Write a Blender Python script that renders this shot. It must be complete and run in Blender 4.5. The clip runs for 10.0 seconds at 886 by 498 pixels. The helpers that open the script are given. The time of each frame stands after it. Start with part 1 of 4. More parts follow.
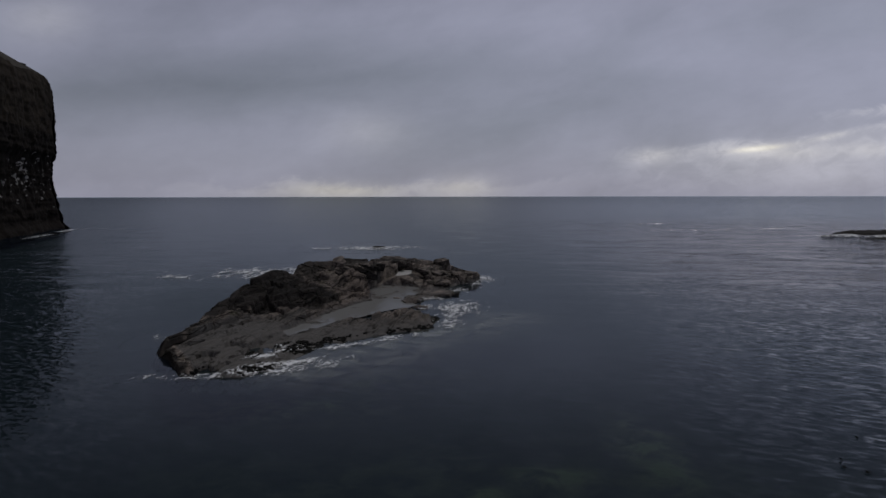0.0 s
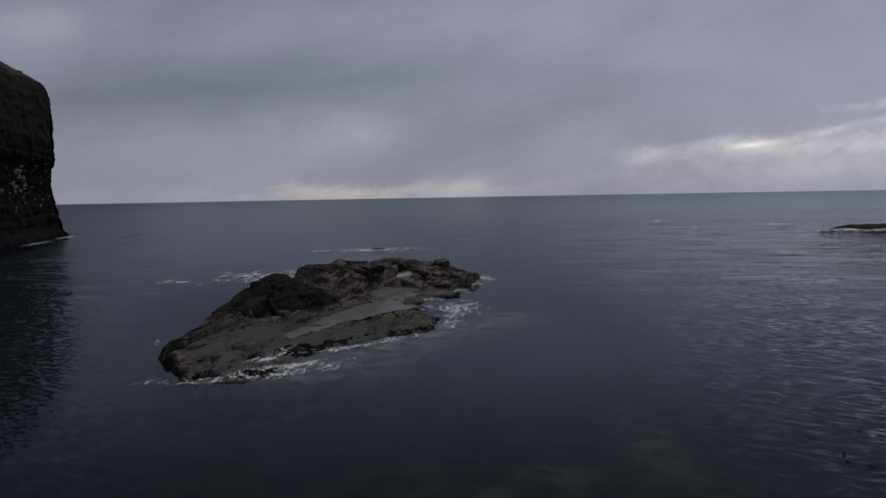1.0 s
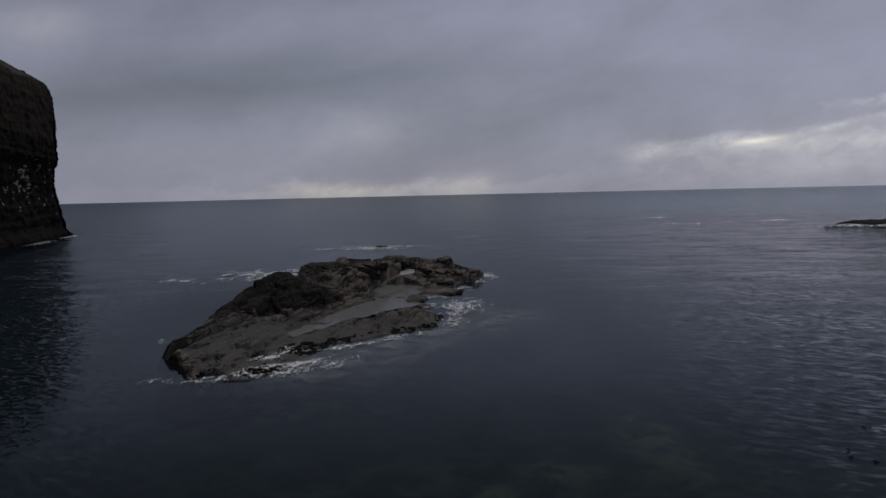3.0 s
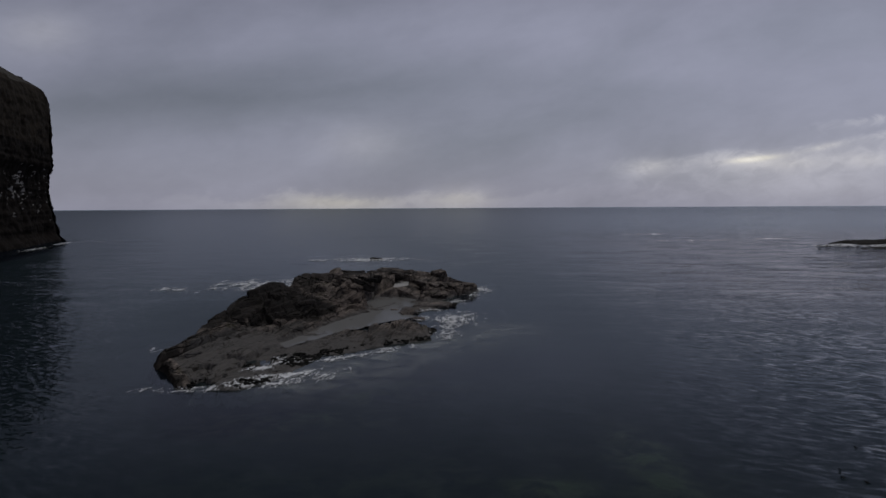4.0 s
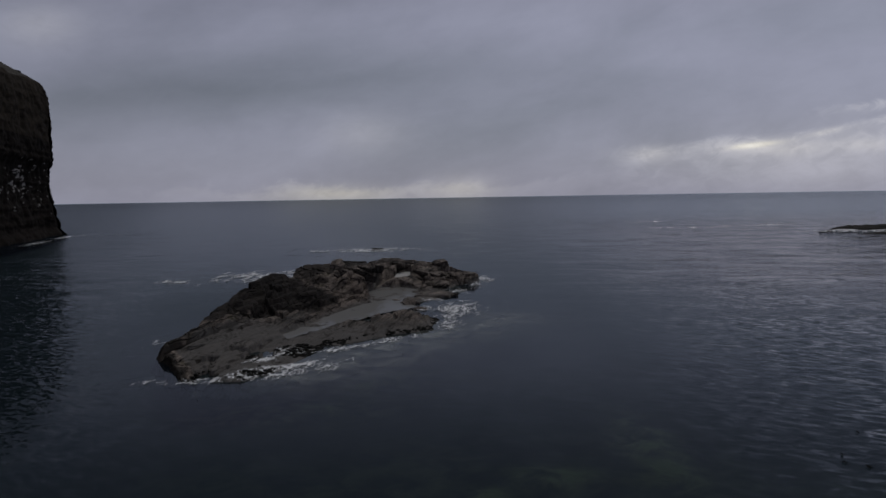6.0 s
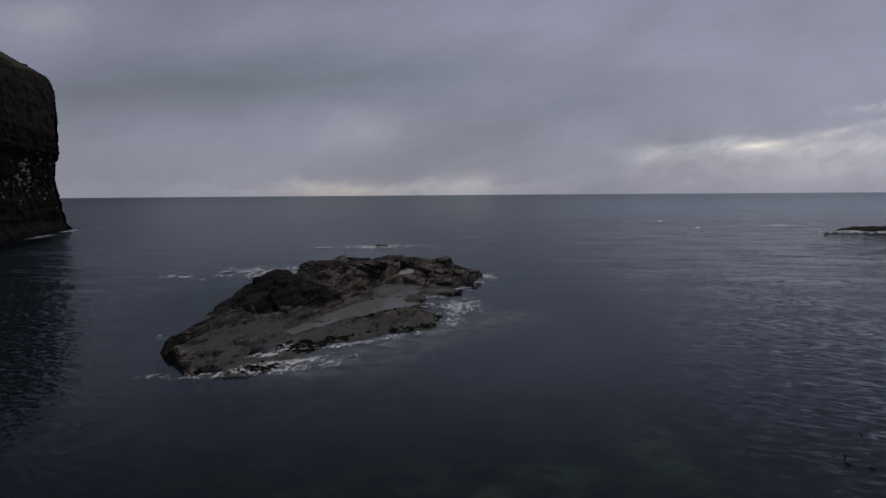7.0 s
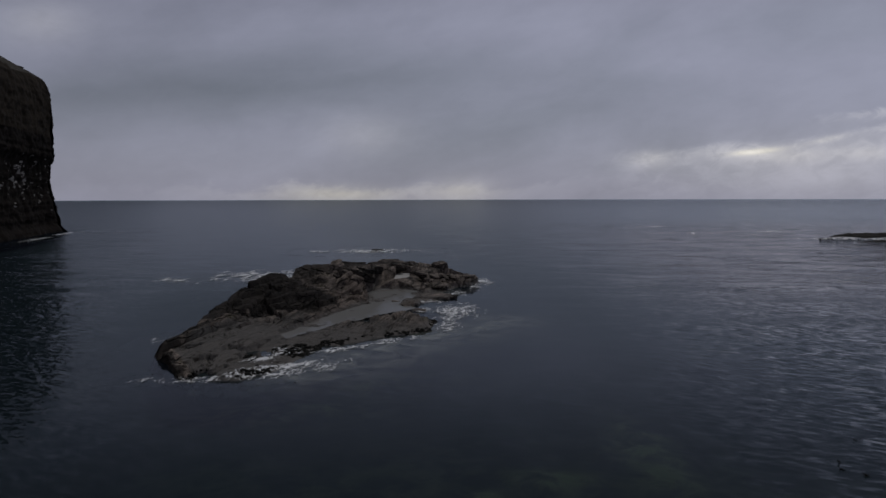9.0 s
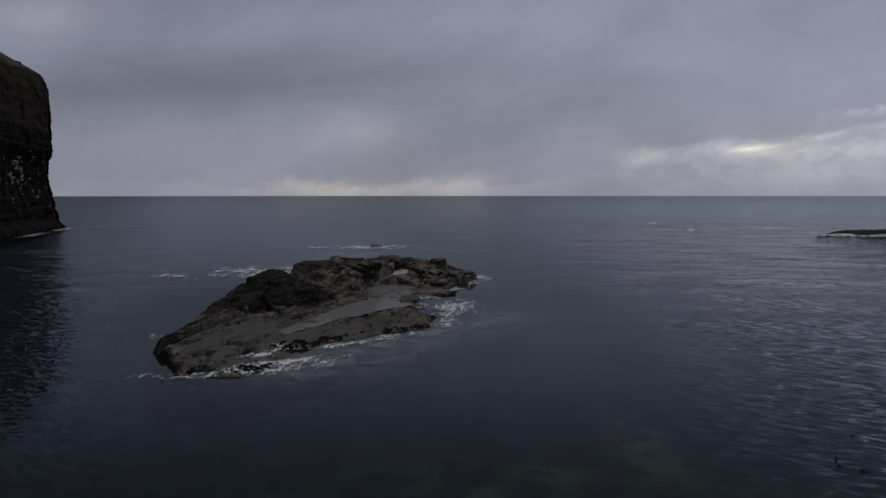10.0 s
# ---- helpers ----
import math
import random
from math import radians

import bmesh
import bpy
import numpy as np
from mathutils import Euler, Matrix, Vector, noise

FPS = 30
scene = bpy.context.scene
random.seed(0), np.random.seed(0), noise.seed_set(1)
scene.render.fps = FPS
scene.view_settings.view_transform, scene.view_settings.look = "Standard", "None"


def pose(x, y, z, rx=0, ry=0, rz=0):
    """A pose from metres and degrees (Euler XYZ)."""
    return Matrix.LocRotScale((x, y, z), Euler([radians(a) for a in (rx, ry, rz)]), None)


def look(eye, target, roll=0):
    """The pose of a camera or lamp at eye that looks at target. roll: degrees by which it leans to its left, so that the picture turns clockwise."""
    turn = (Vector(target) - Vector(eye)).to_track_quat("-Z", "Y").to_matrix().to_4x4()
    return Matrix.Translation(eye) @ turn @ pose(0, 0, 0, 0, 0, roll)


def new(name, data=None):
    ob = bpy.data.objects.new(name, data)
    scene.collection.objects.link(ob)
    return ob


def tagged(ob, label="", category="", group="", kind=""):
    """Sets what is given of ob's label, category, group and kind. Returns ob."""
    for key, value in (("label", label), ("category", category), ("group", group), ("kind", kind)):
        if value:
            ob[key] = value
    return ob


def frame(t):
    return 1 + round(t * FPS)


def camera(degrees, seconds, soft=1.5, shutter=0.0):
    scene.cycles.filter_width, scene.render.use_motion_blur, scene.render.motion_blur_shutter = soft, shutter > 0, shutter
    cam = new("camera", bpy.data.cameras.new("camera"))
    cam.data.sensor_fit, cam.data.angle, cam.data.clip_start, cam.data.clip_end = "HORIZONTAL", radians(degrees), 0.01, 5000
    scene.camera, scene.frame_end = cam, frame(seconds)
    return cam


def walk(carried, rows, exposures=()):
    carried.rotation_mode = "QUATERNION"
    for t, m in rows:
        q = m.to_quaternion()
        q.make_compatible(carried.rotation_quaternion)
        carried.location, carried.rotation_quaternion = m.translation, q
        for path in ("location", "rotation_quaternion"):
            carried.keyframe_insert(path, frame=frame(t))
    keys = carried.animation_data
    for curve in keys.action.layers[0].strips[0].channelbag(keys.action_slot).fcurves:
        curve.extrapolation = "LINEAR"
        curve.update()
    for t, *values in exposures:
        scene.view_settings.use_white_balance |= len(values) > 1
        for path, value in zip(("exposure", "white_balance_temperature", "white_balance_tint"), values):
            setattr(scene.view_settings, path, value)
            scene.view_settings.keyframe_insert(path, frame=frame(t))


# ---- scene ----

# ---- camera: hovers 12 m over the sea, swaying a little ----
cam = camera(62.0, 10.0)
EYE = (0.0, 0.0, 12.0)
PATH = [  # seconds, yaw, pitch, roll in degrees
    (0.0, 0.000, -4.208, 0.100),
    (0.3, -0.031, -4.322, 0.171),
    (0.5, -0.084, -4.307, 0.276),
    (0.7, 0.026, -4.464, 0.787),
    (1.0, -0.089, -4.150, 1.019),
    (1.2, 0.041, -4.258, 1.065),
    (1.5, -0.578, -3.533, 0.588),
    (1.8, -0.283, -3.804, 1.593),
    (2.0, -0.243, -3.747, 1.499),
    (2.2, -0.155, -4.167, 1.660),
    (2.75, 0.020, -4.280, 1.420),
    (3.3, 0.199, -4.382, 1.138),
    (3.5, 0.100, -4.137, 0.813),
    (3.8, -0.276, -3.393, 0.218),
    (4.0, -0.243, -3.328, 0.323),
    (4.2, -0.127, -3.548, 0.728),
    (4.5, 0.117, -4.033, 1.000),
    (4.8, 0.060, -4.072, 0.870),
    (5.0, -0.023, -3.933, 0.740),
    (5.3, -0.108, -4.005, 0.870),
    (5.5, -0.172, -3.984, 1.019),
    (5.7, -0.234, -4.050, 1.076),
    (6.25, -0.120, -4.150, 0.740),
    (6.8, 0.023, -4.246, 0.419),
    (7.0, 0.163, -4.330, 0.410),
    (7.3, 0.182, -4.349, 0.270),
    (7.5, 0.151, -4.347, 0.265),
    (7.8, 0.053, -4.368, 0.088),
    (8.0, 0.051, -4.352, -0.005),
    (8.5, -0.140, -4.285, -0.029),
    (8.8, -0.170, -4.091, 0.001),
    (9.0, -0.151, -3.975, 0.116),
    (9.3, -0.300, -3.859, 0.182),
    (9.5, -0.340, -3.784, 0.094),
    (9.8, -0.271, -4.298, 0.011),
    (10.0, -0.250, -4.274, 0.023),
]
walk(cam, [(t, pose(*EYE, 90 + p, r, y)) for t, y, p, r in PATH], ((0.0, 0.08), (1.0, 0.08), (1.6, 0.0), (10.0, 0.0)))


# ---- shader arithmetic ----
class Val:
    """A number in a node tree that can be added, multiplied and so on."""

    def __init__(self, tree, socket):
        self.tree, self.socket = tree, socket

    def op(self, kind, *others, clamp=False):
        n = self.tree.nodes.new("ShaderNodeMath")
        n.operation, n.use_clamp = kind, clamp
        for i, o in enumerate((self, *others)):
            if isinstance(o, Val):
                self.tree.links.new(o.socket, n.inputs[i])
            else:
                n.inputs[i].default_value = o
        return Val(self.tree, n.outputs[0])

    def __add__(self, o): return self.op("ADD", o)
    def __sub__(self, o): return self.op("SUBTRACT", o)
    def __mul__(self, o): return self.op("MULTIPLY", o)
    def __truediv__(self, o): return self.op("DIVIDE", o)
    def __radd__(self, o): return self.op("ADD", o)
    def __rmul__(self, o): return self.op("MULTIPLY", o)
    def __rsub__(self, o): return (self * -1.0) + o

    def step(self, a, b):
        n = self.tree.nodes.new("ShaderNodeMapRange")
        n.interpolation_type = "SMOOTHSTEP"
        self.tree.links.new(self.socket, n.inputs["Value"])
        n.inputs["From Min"].default_value, n.inputs["From Max"].default_value = a, b
        return Val(self.tree, n.outputs["Result"])


def bell(u, v, u0, v0, a, b, slope=0.0):
    """A soft ellipse round (u0, v0), a by b, that leans by slope."""
    du = (u - u0) * (1 / a)
    dv = (v - v0 - (u - u0) * slope) * (1 / b)
    return ((du * du + dv * dv) * -1.0).op("EXPONENT")


def noise_tex(tree, vec, scale, detail=4.0, rough=0.55, distort=0.0):
    n = tree.nodes.new("ShaderNodeTexNoise")
    n.inputs["Scale"].default_value, n.inputs["Detail"].default_value = scale, detail
    n.inputs["Roughness"].default_value, n.inputs["Distortion"].default_value = rough, distort
    if vec:
        tree.links.new(vec, n.inputs["Vector"])
    return Val(tree, n.outputs["Fac"])


def mapping(tree, vec, scale=(1, 1, 1), turn=0.0):
    n = tree.nodes.new("ShaderNodeMapping")
    n.vector_type = "TEXTURE"  # turned first, then scaled
    n.inputs["Scale"].default_value, n.inputs["Rotation"].default_value = tuple(1 / k for k in scale), (0, 0, radians(turn))
    tree.links.new(vec, n.inputs["Vector"])
    return n.outputs["Vector"]


def mix_colour(tree, fac, a, b):
    n = tree.nodes.new("ShaderNodeMix")
    n.data_type = "RGBA"
    for value, k in ((fac, 0), (a, 6), (b, 7)):
        if isinstance(value, Val):
            tree.links.new(value.socket, n.inputs[k])
        elif isinstance(value, bpy.types.NodeSocket):
            tree.links.new(value, n.inputs[k])
        else:
            n.inputs[k].default_value = value if k == 0 else (*value, 1)
    return n.outputs[2]


# ---- world: heavy overcast with breaks in the cloud ----
SUN_AZ, SUN_EL = 30.0, 66.0  # degrees to the right of straight ahead, above the sea
world = bpy.data.worlds.new("overcast")
scene.world = world
world.use_nodes = True
wt = world.node_tree
wt.nodes.clear()
wout = wt.nodes.new("ShaderNodeOutputWorld")
wbg = wt.nodes.new("ShaderNodeBackground")
sky = wt.nodes.new("ShaderNodeTexSky")
sky.sky_type, sky.sun_disc = "NISHITA", False
sky.sun_elevation, sky.sun_rotation = radians(SUN_EL), radians(SUN_AZ)
co = wt.nodes.new("ShaderNodeTexCoord").outputs["Generated"]
sep = wt.nodes.new("ShaderNodeSeparateXYZ")
wt.links.new(co, sep.inputs[0])
dx, dy, dz = (Val(wt, sep.outputs[i]) for i in range(3))
ahead = dy.step(0.0, 0.5)
u = dx / dy.op("MAXIMUM", 0.05)
v = dz / dy.op("MAXIMUM", 0.05)
comb = wt.nodes.new("ShaderNodeCombineXYZ")
wt.links.new(dx.socket, comb.inputs[0])
wt.links.new(dy.socket, comb.inputs[1])
wt.links.new((dz * 3.2 + dx * -0.5).socket, comb.inputs[2])
soft = noise_tex(wt, comb.outputs[0], 2.6, 5, 0.5, 0.35)
tuft = wt.nodes.new("ShaderNodeCombineXYZ")
for val, k in ((dx, 0), (dy, 1), (dz * 1.9 + dx * -0.25, 2)):
    wt.links.new(val.socket, tuft.inputs[k])
fine = noise_tex(wt, tuft.outputs[0], 9.0, 5, 0.55, 0.25)
shred = noise_tex(wt, tuft.outputs[0], 34.0, 4, 0.6, 0.6)
lum = 0.240 + (soft - 0.5) * 0.17 + (fine - 0.5) * 0.085 + (shred - 0.5) * 0.02
up = dz.op("MAXIMUM", 0.0)
lum = lum * (1.0 - (u * -1.0).step(0.12, 0.45) * ahead * 0.09) * (1.0 - up.step(0.19, 0.40) * 0.48) * (1.0 - (dx * -1.0).step(0.0, 0.6) * up.step(0.12, 0.36) * 0.3) + bell(u, v, 0.55, 0.22, 0.5, 0.10) * ahead * 0.04
# the dark belt across, the lighter band under it, the bright breaks
belt = bell(u, v, -0.24, 0.155, 0.34, 0.040, 0.05) * 0.085 + bell(u, v, 0.10, 0.10, 0.30, 0.05, 0.25) * 0.02
top_edge = 0.020 + (fine - 0.5) * 0.09 + (shred - 0.5) * 0.02
bank = (top_edge - v).step(-0.004, 0.010) * bell(u, v, -0.11, 0.0, 0.22, 0.06)
glow = (bank * 0.055 + bell(u, v, -0.14, 0.006, 0.085, 0.012) * 0.10 + bell(u, v, 0.03, 0.010, 0.05, 0.018) * 0.08
        + bell(u, v, -0.10, 0.085, 0.06, 0.028) * 0.04 + bell(u, v, -0.53, 0.235, 0.06, 0.03) * 0.05)
s0 = (u - 0.25).op("MAXIMUM", 0.0)
s1 = (u - 0.48).op("MAXIMUM", 0.0)
line = 0.0615 + s0 * 0.07 + s1 * s1 * 0.9 + (shred - 0.5) * 0.008 + (fine - 0.5) * 0.016
below = line - v
lit = (0.5 + (shred * 0.5 + fine * 0.5).step(0.42, 0.58) * 0.6) * below.step(-0.006, 0.009) * (below.op("MAXIMUM", 0.0) * -38.0).op("EXPONENT") * u.step(0.20, 0.30)
upper = (u - 0.50).op("MAXIMUM", 0.0) * 0.12 + 0.106 + (shred - 0.5) * 0.012 - v
lit2 = (0.5 + shred.step(0.42, 0.6) * 0.7) * upper.step(-0.005, 0.006) * (upper.op("MAXIMUM", 0.0) * -90.0).op("EXPONENT") * u.step(0.48, 0.58)
streak = (lit * 0.13 + lit2 * 0.13 + bell(u, v, 0.425, 0.0615, 0.036, 0.0040, 0.10) * 0.24 + bell(u, v, 0.52, 0.078, 0.03, 0.0045, 0.2) * 0.10 + bell(u, v, 0.283, 0.051, 0.034, 0.013) * 0.09
          + bell(u, v, 0.45, 0.056, 0.065, 0.011) * 0.09 + bell(u, v, 0.585, 0.060, 0.05, 0.011) * 0.08
          + bell(u, v, 0.52, 0.035, 0.20, 0.05) * 0.07)
lum = lum + ((glow + streak) * (fine * 1.2 + shred * 0.9 - 0.05) - belt * (0.4 + fine * 1.2)) * ahead
warm = (glow * 5.5 + streak * 3.0) * ahead
heavy = mix_colour(wt, (belt * ahead * 9.0 + (0.5 - soft) * 1.5).op("ADD", 0.0, clamp=True), (0.945, 0.96, 1.235), (0.905, 0.97, 1.19))
cloud = mix_colour(wt, warm.op("MINIMUM", 1.0), heavy, (1.08, 1.03, 0.96))
scl = wt.nodes.new("ShaderNodeVectorMath")
scl.operation = "SCALE"
wt.links.new(cloud, scl.inputs[0])
wt.links.new(lum.op("MAXIMUM", 0.05).socket, scl.inputs["Scale"])
both = wt.nodes.new("ShaderNodeVectorMath")
both.operation = "MULTIPLY_ADD"
wt.links.new(sky.outputs[0], both.inputs[0])
both.inputs[1].default_value = (0.006, 0.006, 0.006)
wt.links.new(scl.outputs[0], both.inputs[2])
wt.links.new(both.outputs[0], wbg.inputs["Color"])
wbg.inputs["Strength"].default_value = 1.0
wt.links.new(wbg.outputs[0], wout.inputs[0])

sun = new("sun", bpy.data.lights.new("sun", "SUN"))
sun.data.energy, sun.data.angle, sun.data.color = 1.0, radians(40), (1.0, 0.97, 0.93)
toward = Vector((math.sin(radians(SUN_AZ)) * math.cos(radians(SUN_EL)), math.cos(radians(SUN_AZ)) * math.cos(radians(SUN_EL)), math.sin(radians(SUN_EL))))
sun.matrix_world = look(toward * 50, (0, 0, 0))
scene.view_settings.exposure = 0.0


# ---- materials ----
def material(name):
    m = bpy.data.materials.new(name)
    m.use_nodes = True
    t = m.node_tree
    return m, t, t.nodes["Principled BSDF"], t.nodes.new("ShaderNodeNewGeometry").outputs["Position"]


def bump(t, bsdf, height, strength, distance):
    b = t.nodes.new("ShaderNodeBump")
    b.inputs["Strength"].default_value, b.inputs["Distance"].default_value = strength, distance
    t.links.new(height.socket, b.inputs["Height"])
    t.links.new(b.outputs[0], bsdf.inputs["Normal"])


def rock_material(name, dark, light, tint, tint_amount, rough, band=0.0, per_piece=0.0, lichen_shade=False):
    """Weathered rock: patches, bedding bands, pits, lichen or algae stains, painted shade under bed edges."""
    m, t, bsdf, pos = material(name)
    big = noise_tex(t, pos, 0.22, 5, 0.6, 0.4)
    mid = noise_tex(t, pos, 1.3, 6, 0.65)
    grain = noise_tex(t, pos, 9.0, 5, 0.7)
    layers = noise_tex(t, mapping(t, pos, (0.25, 0.12, 3.2), 12), 1.0, 4, 0.6, 0.5)
    fac = (big.step(0.3, 0.72) * 0.35 + mid.step(0.32, 0.68) * 0.45 + grain.step(0.3, 0.7) * 0.35 - 0.08 + (layers - 0.5) * band)
    if per_piece or lichen_shade:  # edges of the thin beds, along the strike
        strata = noise_tex(t, mapping(t, pos, (1.0, 0.10, 1.2), -14), 2.2, 4, 0.6, 0.4)
        fac = fac * (0.5 + strata.step(0.36, 0.56) * 0.6)
    if per_piece:
        info = t.nodes.new("ShaderNodeObjectInfo")
        fac = fac + (Val(t, info.outputs["Random"]) - 0.5) * per_piece
    seams, smoothed = None, None
    if lichen_shade:  # worn smooth and grey by the sea
        wa = t.nodes.new("ShaderNodeAttribute")
        wa.attribute_name = "worn"
        smoothed = Val(t, wa.outputs["Fac"])
    if per_piece or lichen_shade:
        bend = t.nodes.new("ShaderNodeTexNoise")
        bend.inputs["Scale"].default_value, bend.inputs["Detail"].default_value = 0.7, 4.0
        t.links.new(pos, bend.inputs["Vector"])
        for size_, amount, width in ((0.42, 0.36, 0.038), (1.15, 0.26, 0.050)):
            moved = t.nodes.new("ShaderNodeVectorMath")
            moved.operation = "MULTIPLY_ADD"
            t.links.new(bend.outputs["Color"], moved.inputs[0])
            moved.inputs[1].default_value = (0.9, 0.9, 0.5)
            t.links.new(mapping(t, pos, (1.0, 0.38, 1.4), -14), moved.inputs[2])
            for feature in ("F1", "DISTANCE_TO_EDGE"):
                vor = t.nodes.new("ShaderNodeTexVoronoi")
                vor.feature = feature
                vor.inputs["Scale"].default_value = size_
                t.links.new(moved.outputs[0], vor.inputs["Vector"])
                if feature == "F1":
                    tone = t.nodes.new("ShaderNodeSeparateColor")
                    t.links.new(vor.outputs["Color"], tone.inputs[0])
                    fac = fac + (Val(t, tone.outputs[0]) - 0.5) * amount
                else:
                    gap = Val(t, vor.outputs["Distance"]).step(0.0, width) * 0.92 + 0.08
                    open_ = mid.step(0.42, 0.6) if size_ > 1 else mid.step(0.30, 0.45)
                    gap = 1.0 - (1.0 - gap) * open_
                    seams = gap if seams is None else seams * gap
    col = mix_colour(t, fac.op("ADD", 0.0, clamp=True), dark, light)
    stain = noise_tex(t, mapping(t, pos, (1, 1, 0.6)), 0.45, 5, 0.7, 0.6).step(0.56, 0.7) * mid.step(0.35, 0.6) * tint_amount
    col = mix_colour(t, stain, col, tint)
    if lichen_shade or per_piece:
        brown = noise_tex(t, pos, 0.16, 4, 0.6, 0.5).step(0.48, 0.66)
        col = mix_colour(t, brown * 0.35, col, (0.070, 0.050, 0.040))
    if lichen_shade:  # black crust lichen on the crest, and shade painted under bed edges
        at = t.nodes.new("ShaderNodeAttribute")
        at.attribute_name = "lichen_shade"
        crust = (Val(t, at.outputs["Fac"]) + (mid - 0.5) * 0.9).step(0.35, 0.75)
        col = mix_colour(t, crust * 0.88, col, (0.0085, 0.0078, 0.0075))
    if smoothed is not None:
        flake = noise_tex(t, mapping(t, pos, (1.0, 0.35, 1.0), -14), 1.5, 2, 0.5, 0.8)
        grey = mix_colour(t, grain * 0.5 + mid * 0.5, (0.044, 0.0425, 0.041), (0.108, 0.104, 0.100))
        grey = mix_colour(t, flake.step(0.60, 0.63) * 0.85, grey, (0.020, 0.0185, 0.0175))
        col = mix_colour(t, smoothed * 0.9, col, grey)
        seams = 1.0 - (1.0 - seams) * (1.0 - smoothed * 0.75)
    if seams is not None:
        col = mix_colour(t, seams, tuple(c * 0.5 for c in dark), col)
    t.links.new(col, bsdf.inputs["Base Color"])
    t.links.new((rough + (mid - 0.5) * 0.5).op("ADD", 0.0, clamp=True).socket, bsdf.inputs["Roughness"])
    bsdf.inputs["Specular IOR Level"].default_value = 0.08
    relief = mid * 0.5 + grain * 0.22 + layers * 0.35
    bump(t, bsdf, relief if seams is None else relief + seams * 0.9, 0.9, 0.2)
    return m


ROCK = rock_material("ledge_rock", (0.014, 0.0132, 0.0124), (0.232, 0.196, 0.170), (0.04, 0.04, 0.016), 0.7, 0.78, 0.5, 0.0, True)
SLAB = rock_material("slab_rock", (0.018, 0.017, 0.016), (0.215, 0.182, 0.158), (0.04, 0.04, 0.016), 0.5, 0.78, 0.3, 0.6)
SKERRY = rock_material("skerry_rock", (0.006, 0.006, 0.006), (0.022, 0.020, 0.018), (0.02, 0.02, 0.01), 0.4, 0.75)
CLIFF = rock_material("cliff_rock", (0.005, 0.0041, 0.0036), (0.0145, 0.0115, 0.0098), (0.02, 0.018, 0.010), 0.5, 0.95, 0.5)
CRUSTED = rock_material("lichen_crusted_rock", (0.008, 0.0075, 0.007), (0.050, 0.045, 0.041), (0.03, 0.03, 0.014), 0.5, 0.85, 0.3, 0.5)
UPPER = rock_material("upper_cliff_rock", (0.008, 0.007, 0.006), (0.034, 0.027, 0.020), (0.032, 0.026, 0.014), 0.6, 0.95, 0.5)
WEED = rock_material("weed", (0.004, 0.004, 0.004), (0.010, 0.010, 0.008), (0.012, 0.012, 0.005), 0.3, 0.85)


def cover_material(name, a, b, scale, rough, height=0.05):
    m, t, bsdf, pos = material(name)
    n1, n2 = noise_tex(t, pos, scale, 6, 0.65, 0.3), noise_tex(t, pos, scale * 6, 4, 0.6)
    t.links.new(mix_colour(t, (n1.step(0.3, 0.7) * 0.7 + n2 * 0.3), a, b), bsdf.inputs["Base Color"])
    bsdf.inputs["Roughness"].default_value = rough
    bump(t, bsdf, n1 + n2 * 0.5, 0.8, height)
    return m


GRASS = cover_material("grass", (0.009, 0.0075, 0.0045), (0.022, 0.018, 0.010), 0.25, 0.95, 0.4)
GUANO = cover_material("guano", (0.12, 0.115, 0.11), (0.38, 0.37, 0.355), 2.0, 0.9)


def foam_material(name, size, stretch):
    """Foam: a web of froth that thins out to a torn veil where the mesh's foam share is low."""
    m, t, bsdf, pos = material(name)
    at = t.nodes.new("ShaderNodeAttribute")
    at.attribute_name = "foam"
    share = Val(t, at.outputs["Fac"])
    flow = mapping(t, pos, (1.0, stretch, 1.0), -18)
    warp = t.nodes.new("ShaderNodeTexNoise")
    warp.inputs["Scale"].default_value, warp.inputs["Detail"].default_value = 0.9 / size, 4.0
    t.links.new(flow, warp.inputs["Vector"])
    bent = t.nodes.new("ShaderNodeVectorMath")
    bent.operation = "MULTIPLY_ADD"
    t.links.new(warp.outputs["Color"], bent.inputs[0])
    bent.inputs[1].default_value = (1.7 * size,) * 3
    t.links.new(flow, bent.inputs[2])
    webs = []
    for k in (0.75, 2.1):
        vor = t.nodes.new("ShaderNodeTexVoronoi")
        vor.feature = "DISTANCE_TO_EDGE"
        vor.inputs["Scale"].default_value = k / size
        t.links.new(bent.outputs[0], vor.inputs["Vector"])
        webs.append(Val(t, vor.outputs["Distance"]))
    web = (1.0 - webs[0].step(0.0, 0.13)).op("MAXIMUM", (1.0 - webs[1].step(0.0, 0.17)) * 0.8)
    patch = noise_tex(t, flow, 0.55 / size, 5, 0.62, 0.5)
    grain = noise_tex(t, flow, 6.0 / size, 3, 0.6)
    level = share * 0.80 + web * 0.80 + (patch - 0.5) * 1.6 + (grain - 0.5) * 0.4 - 1.02
    alpha = (level.step(0.0, 0.45) * 0.82 + (share + (patch - 0.5) * 2.0).step(0.55, 1.5) * 0.14) * share.step(0.03, 0.25)
    t.links.new(mix_colour(t, grain, (0.50, 0.52, 0.54), (0.78, 0.80, 0.82)), bsdf.inputs["Base Color"])
    bsdf.inputs["Roughness"].default_value = 0.85
    t.links.new(alpha.socket, bsdf.inputs["Alpha"])
    return m


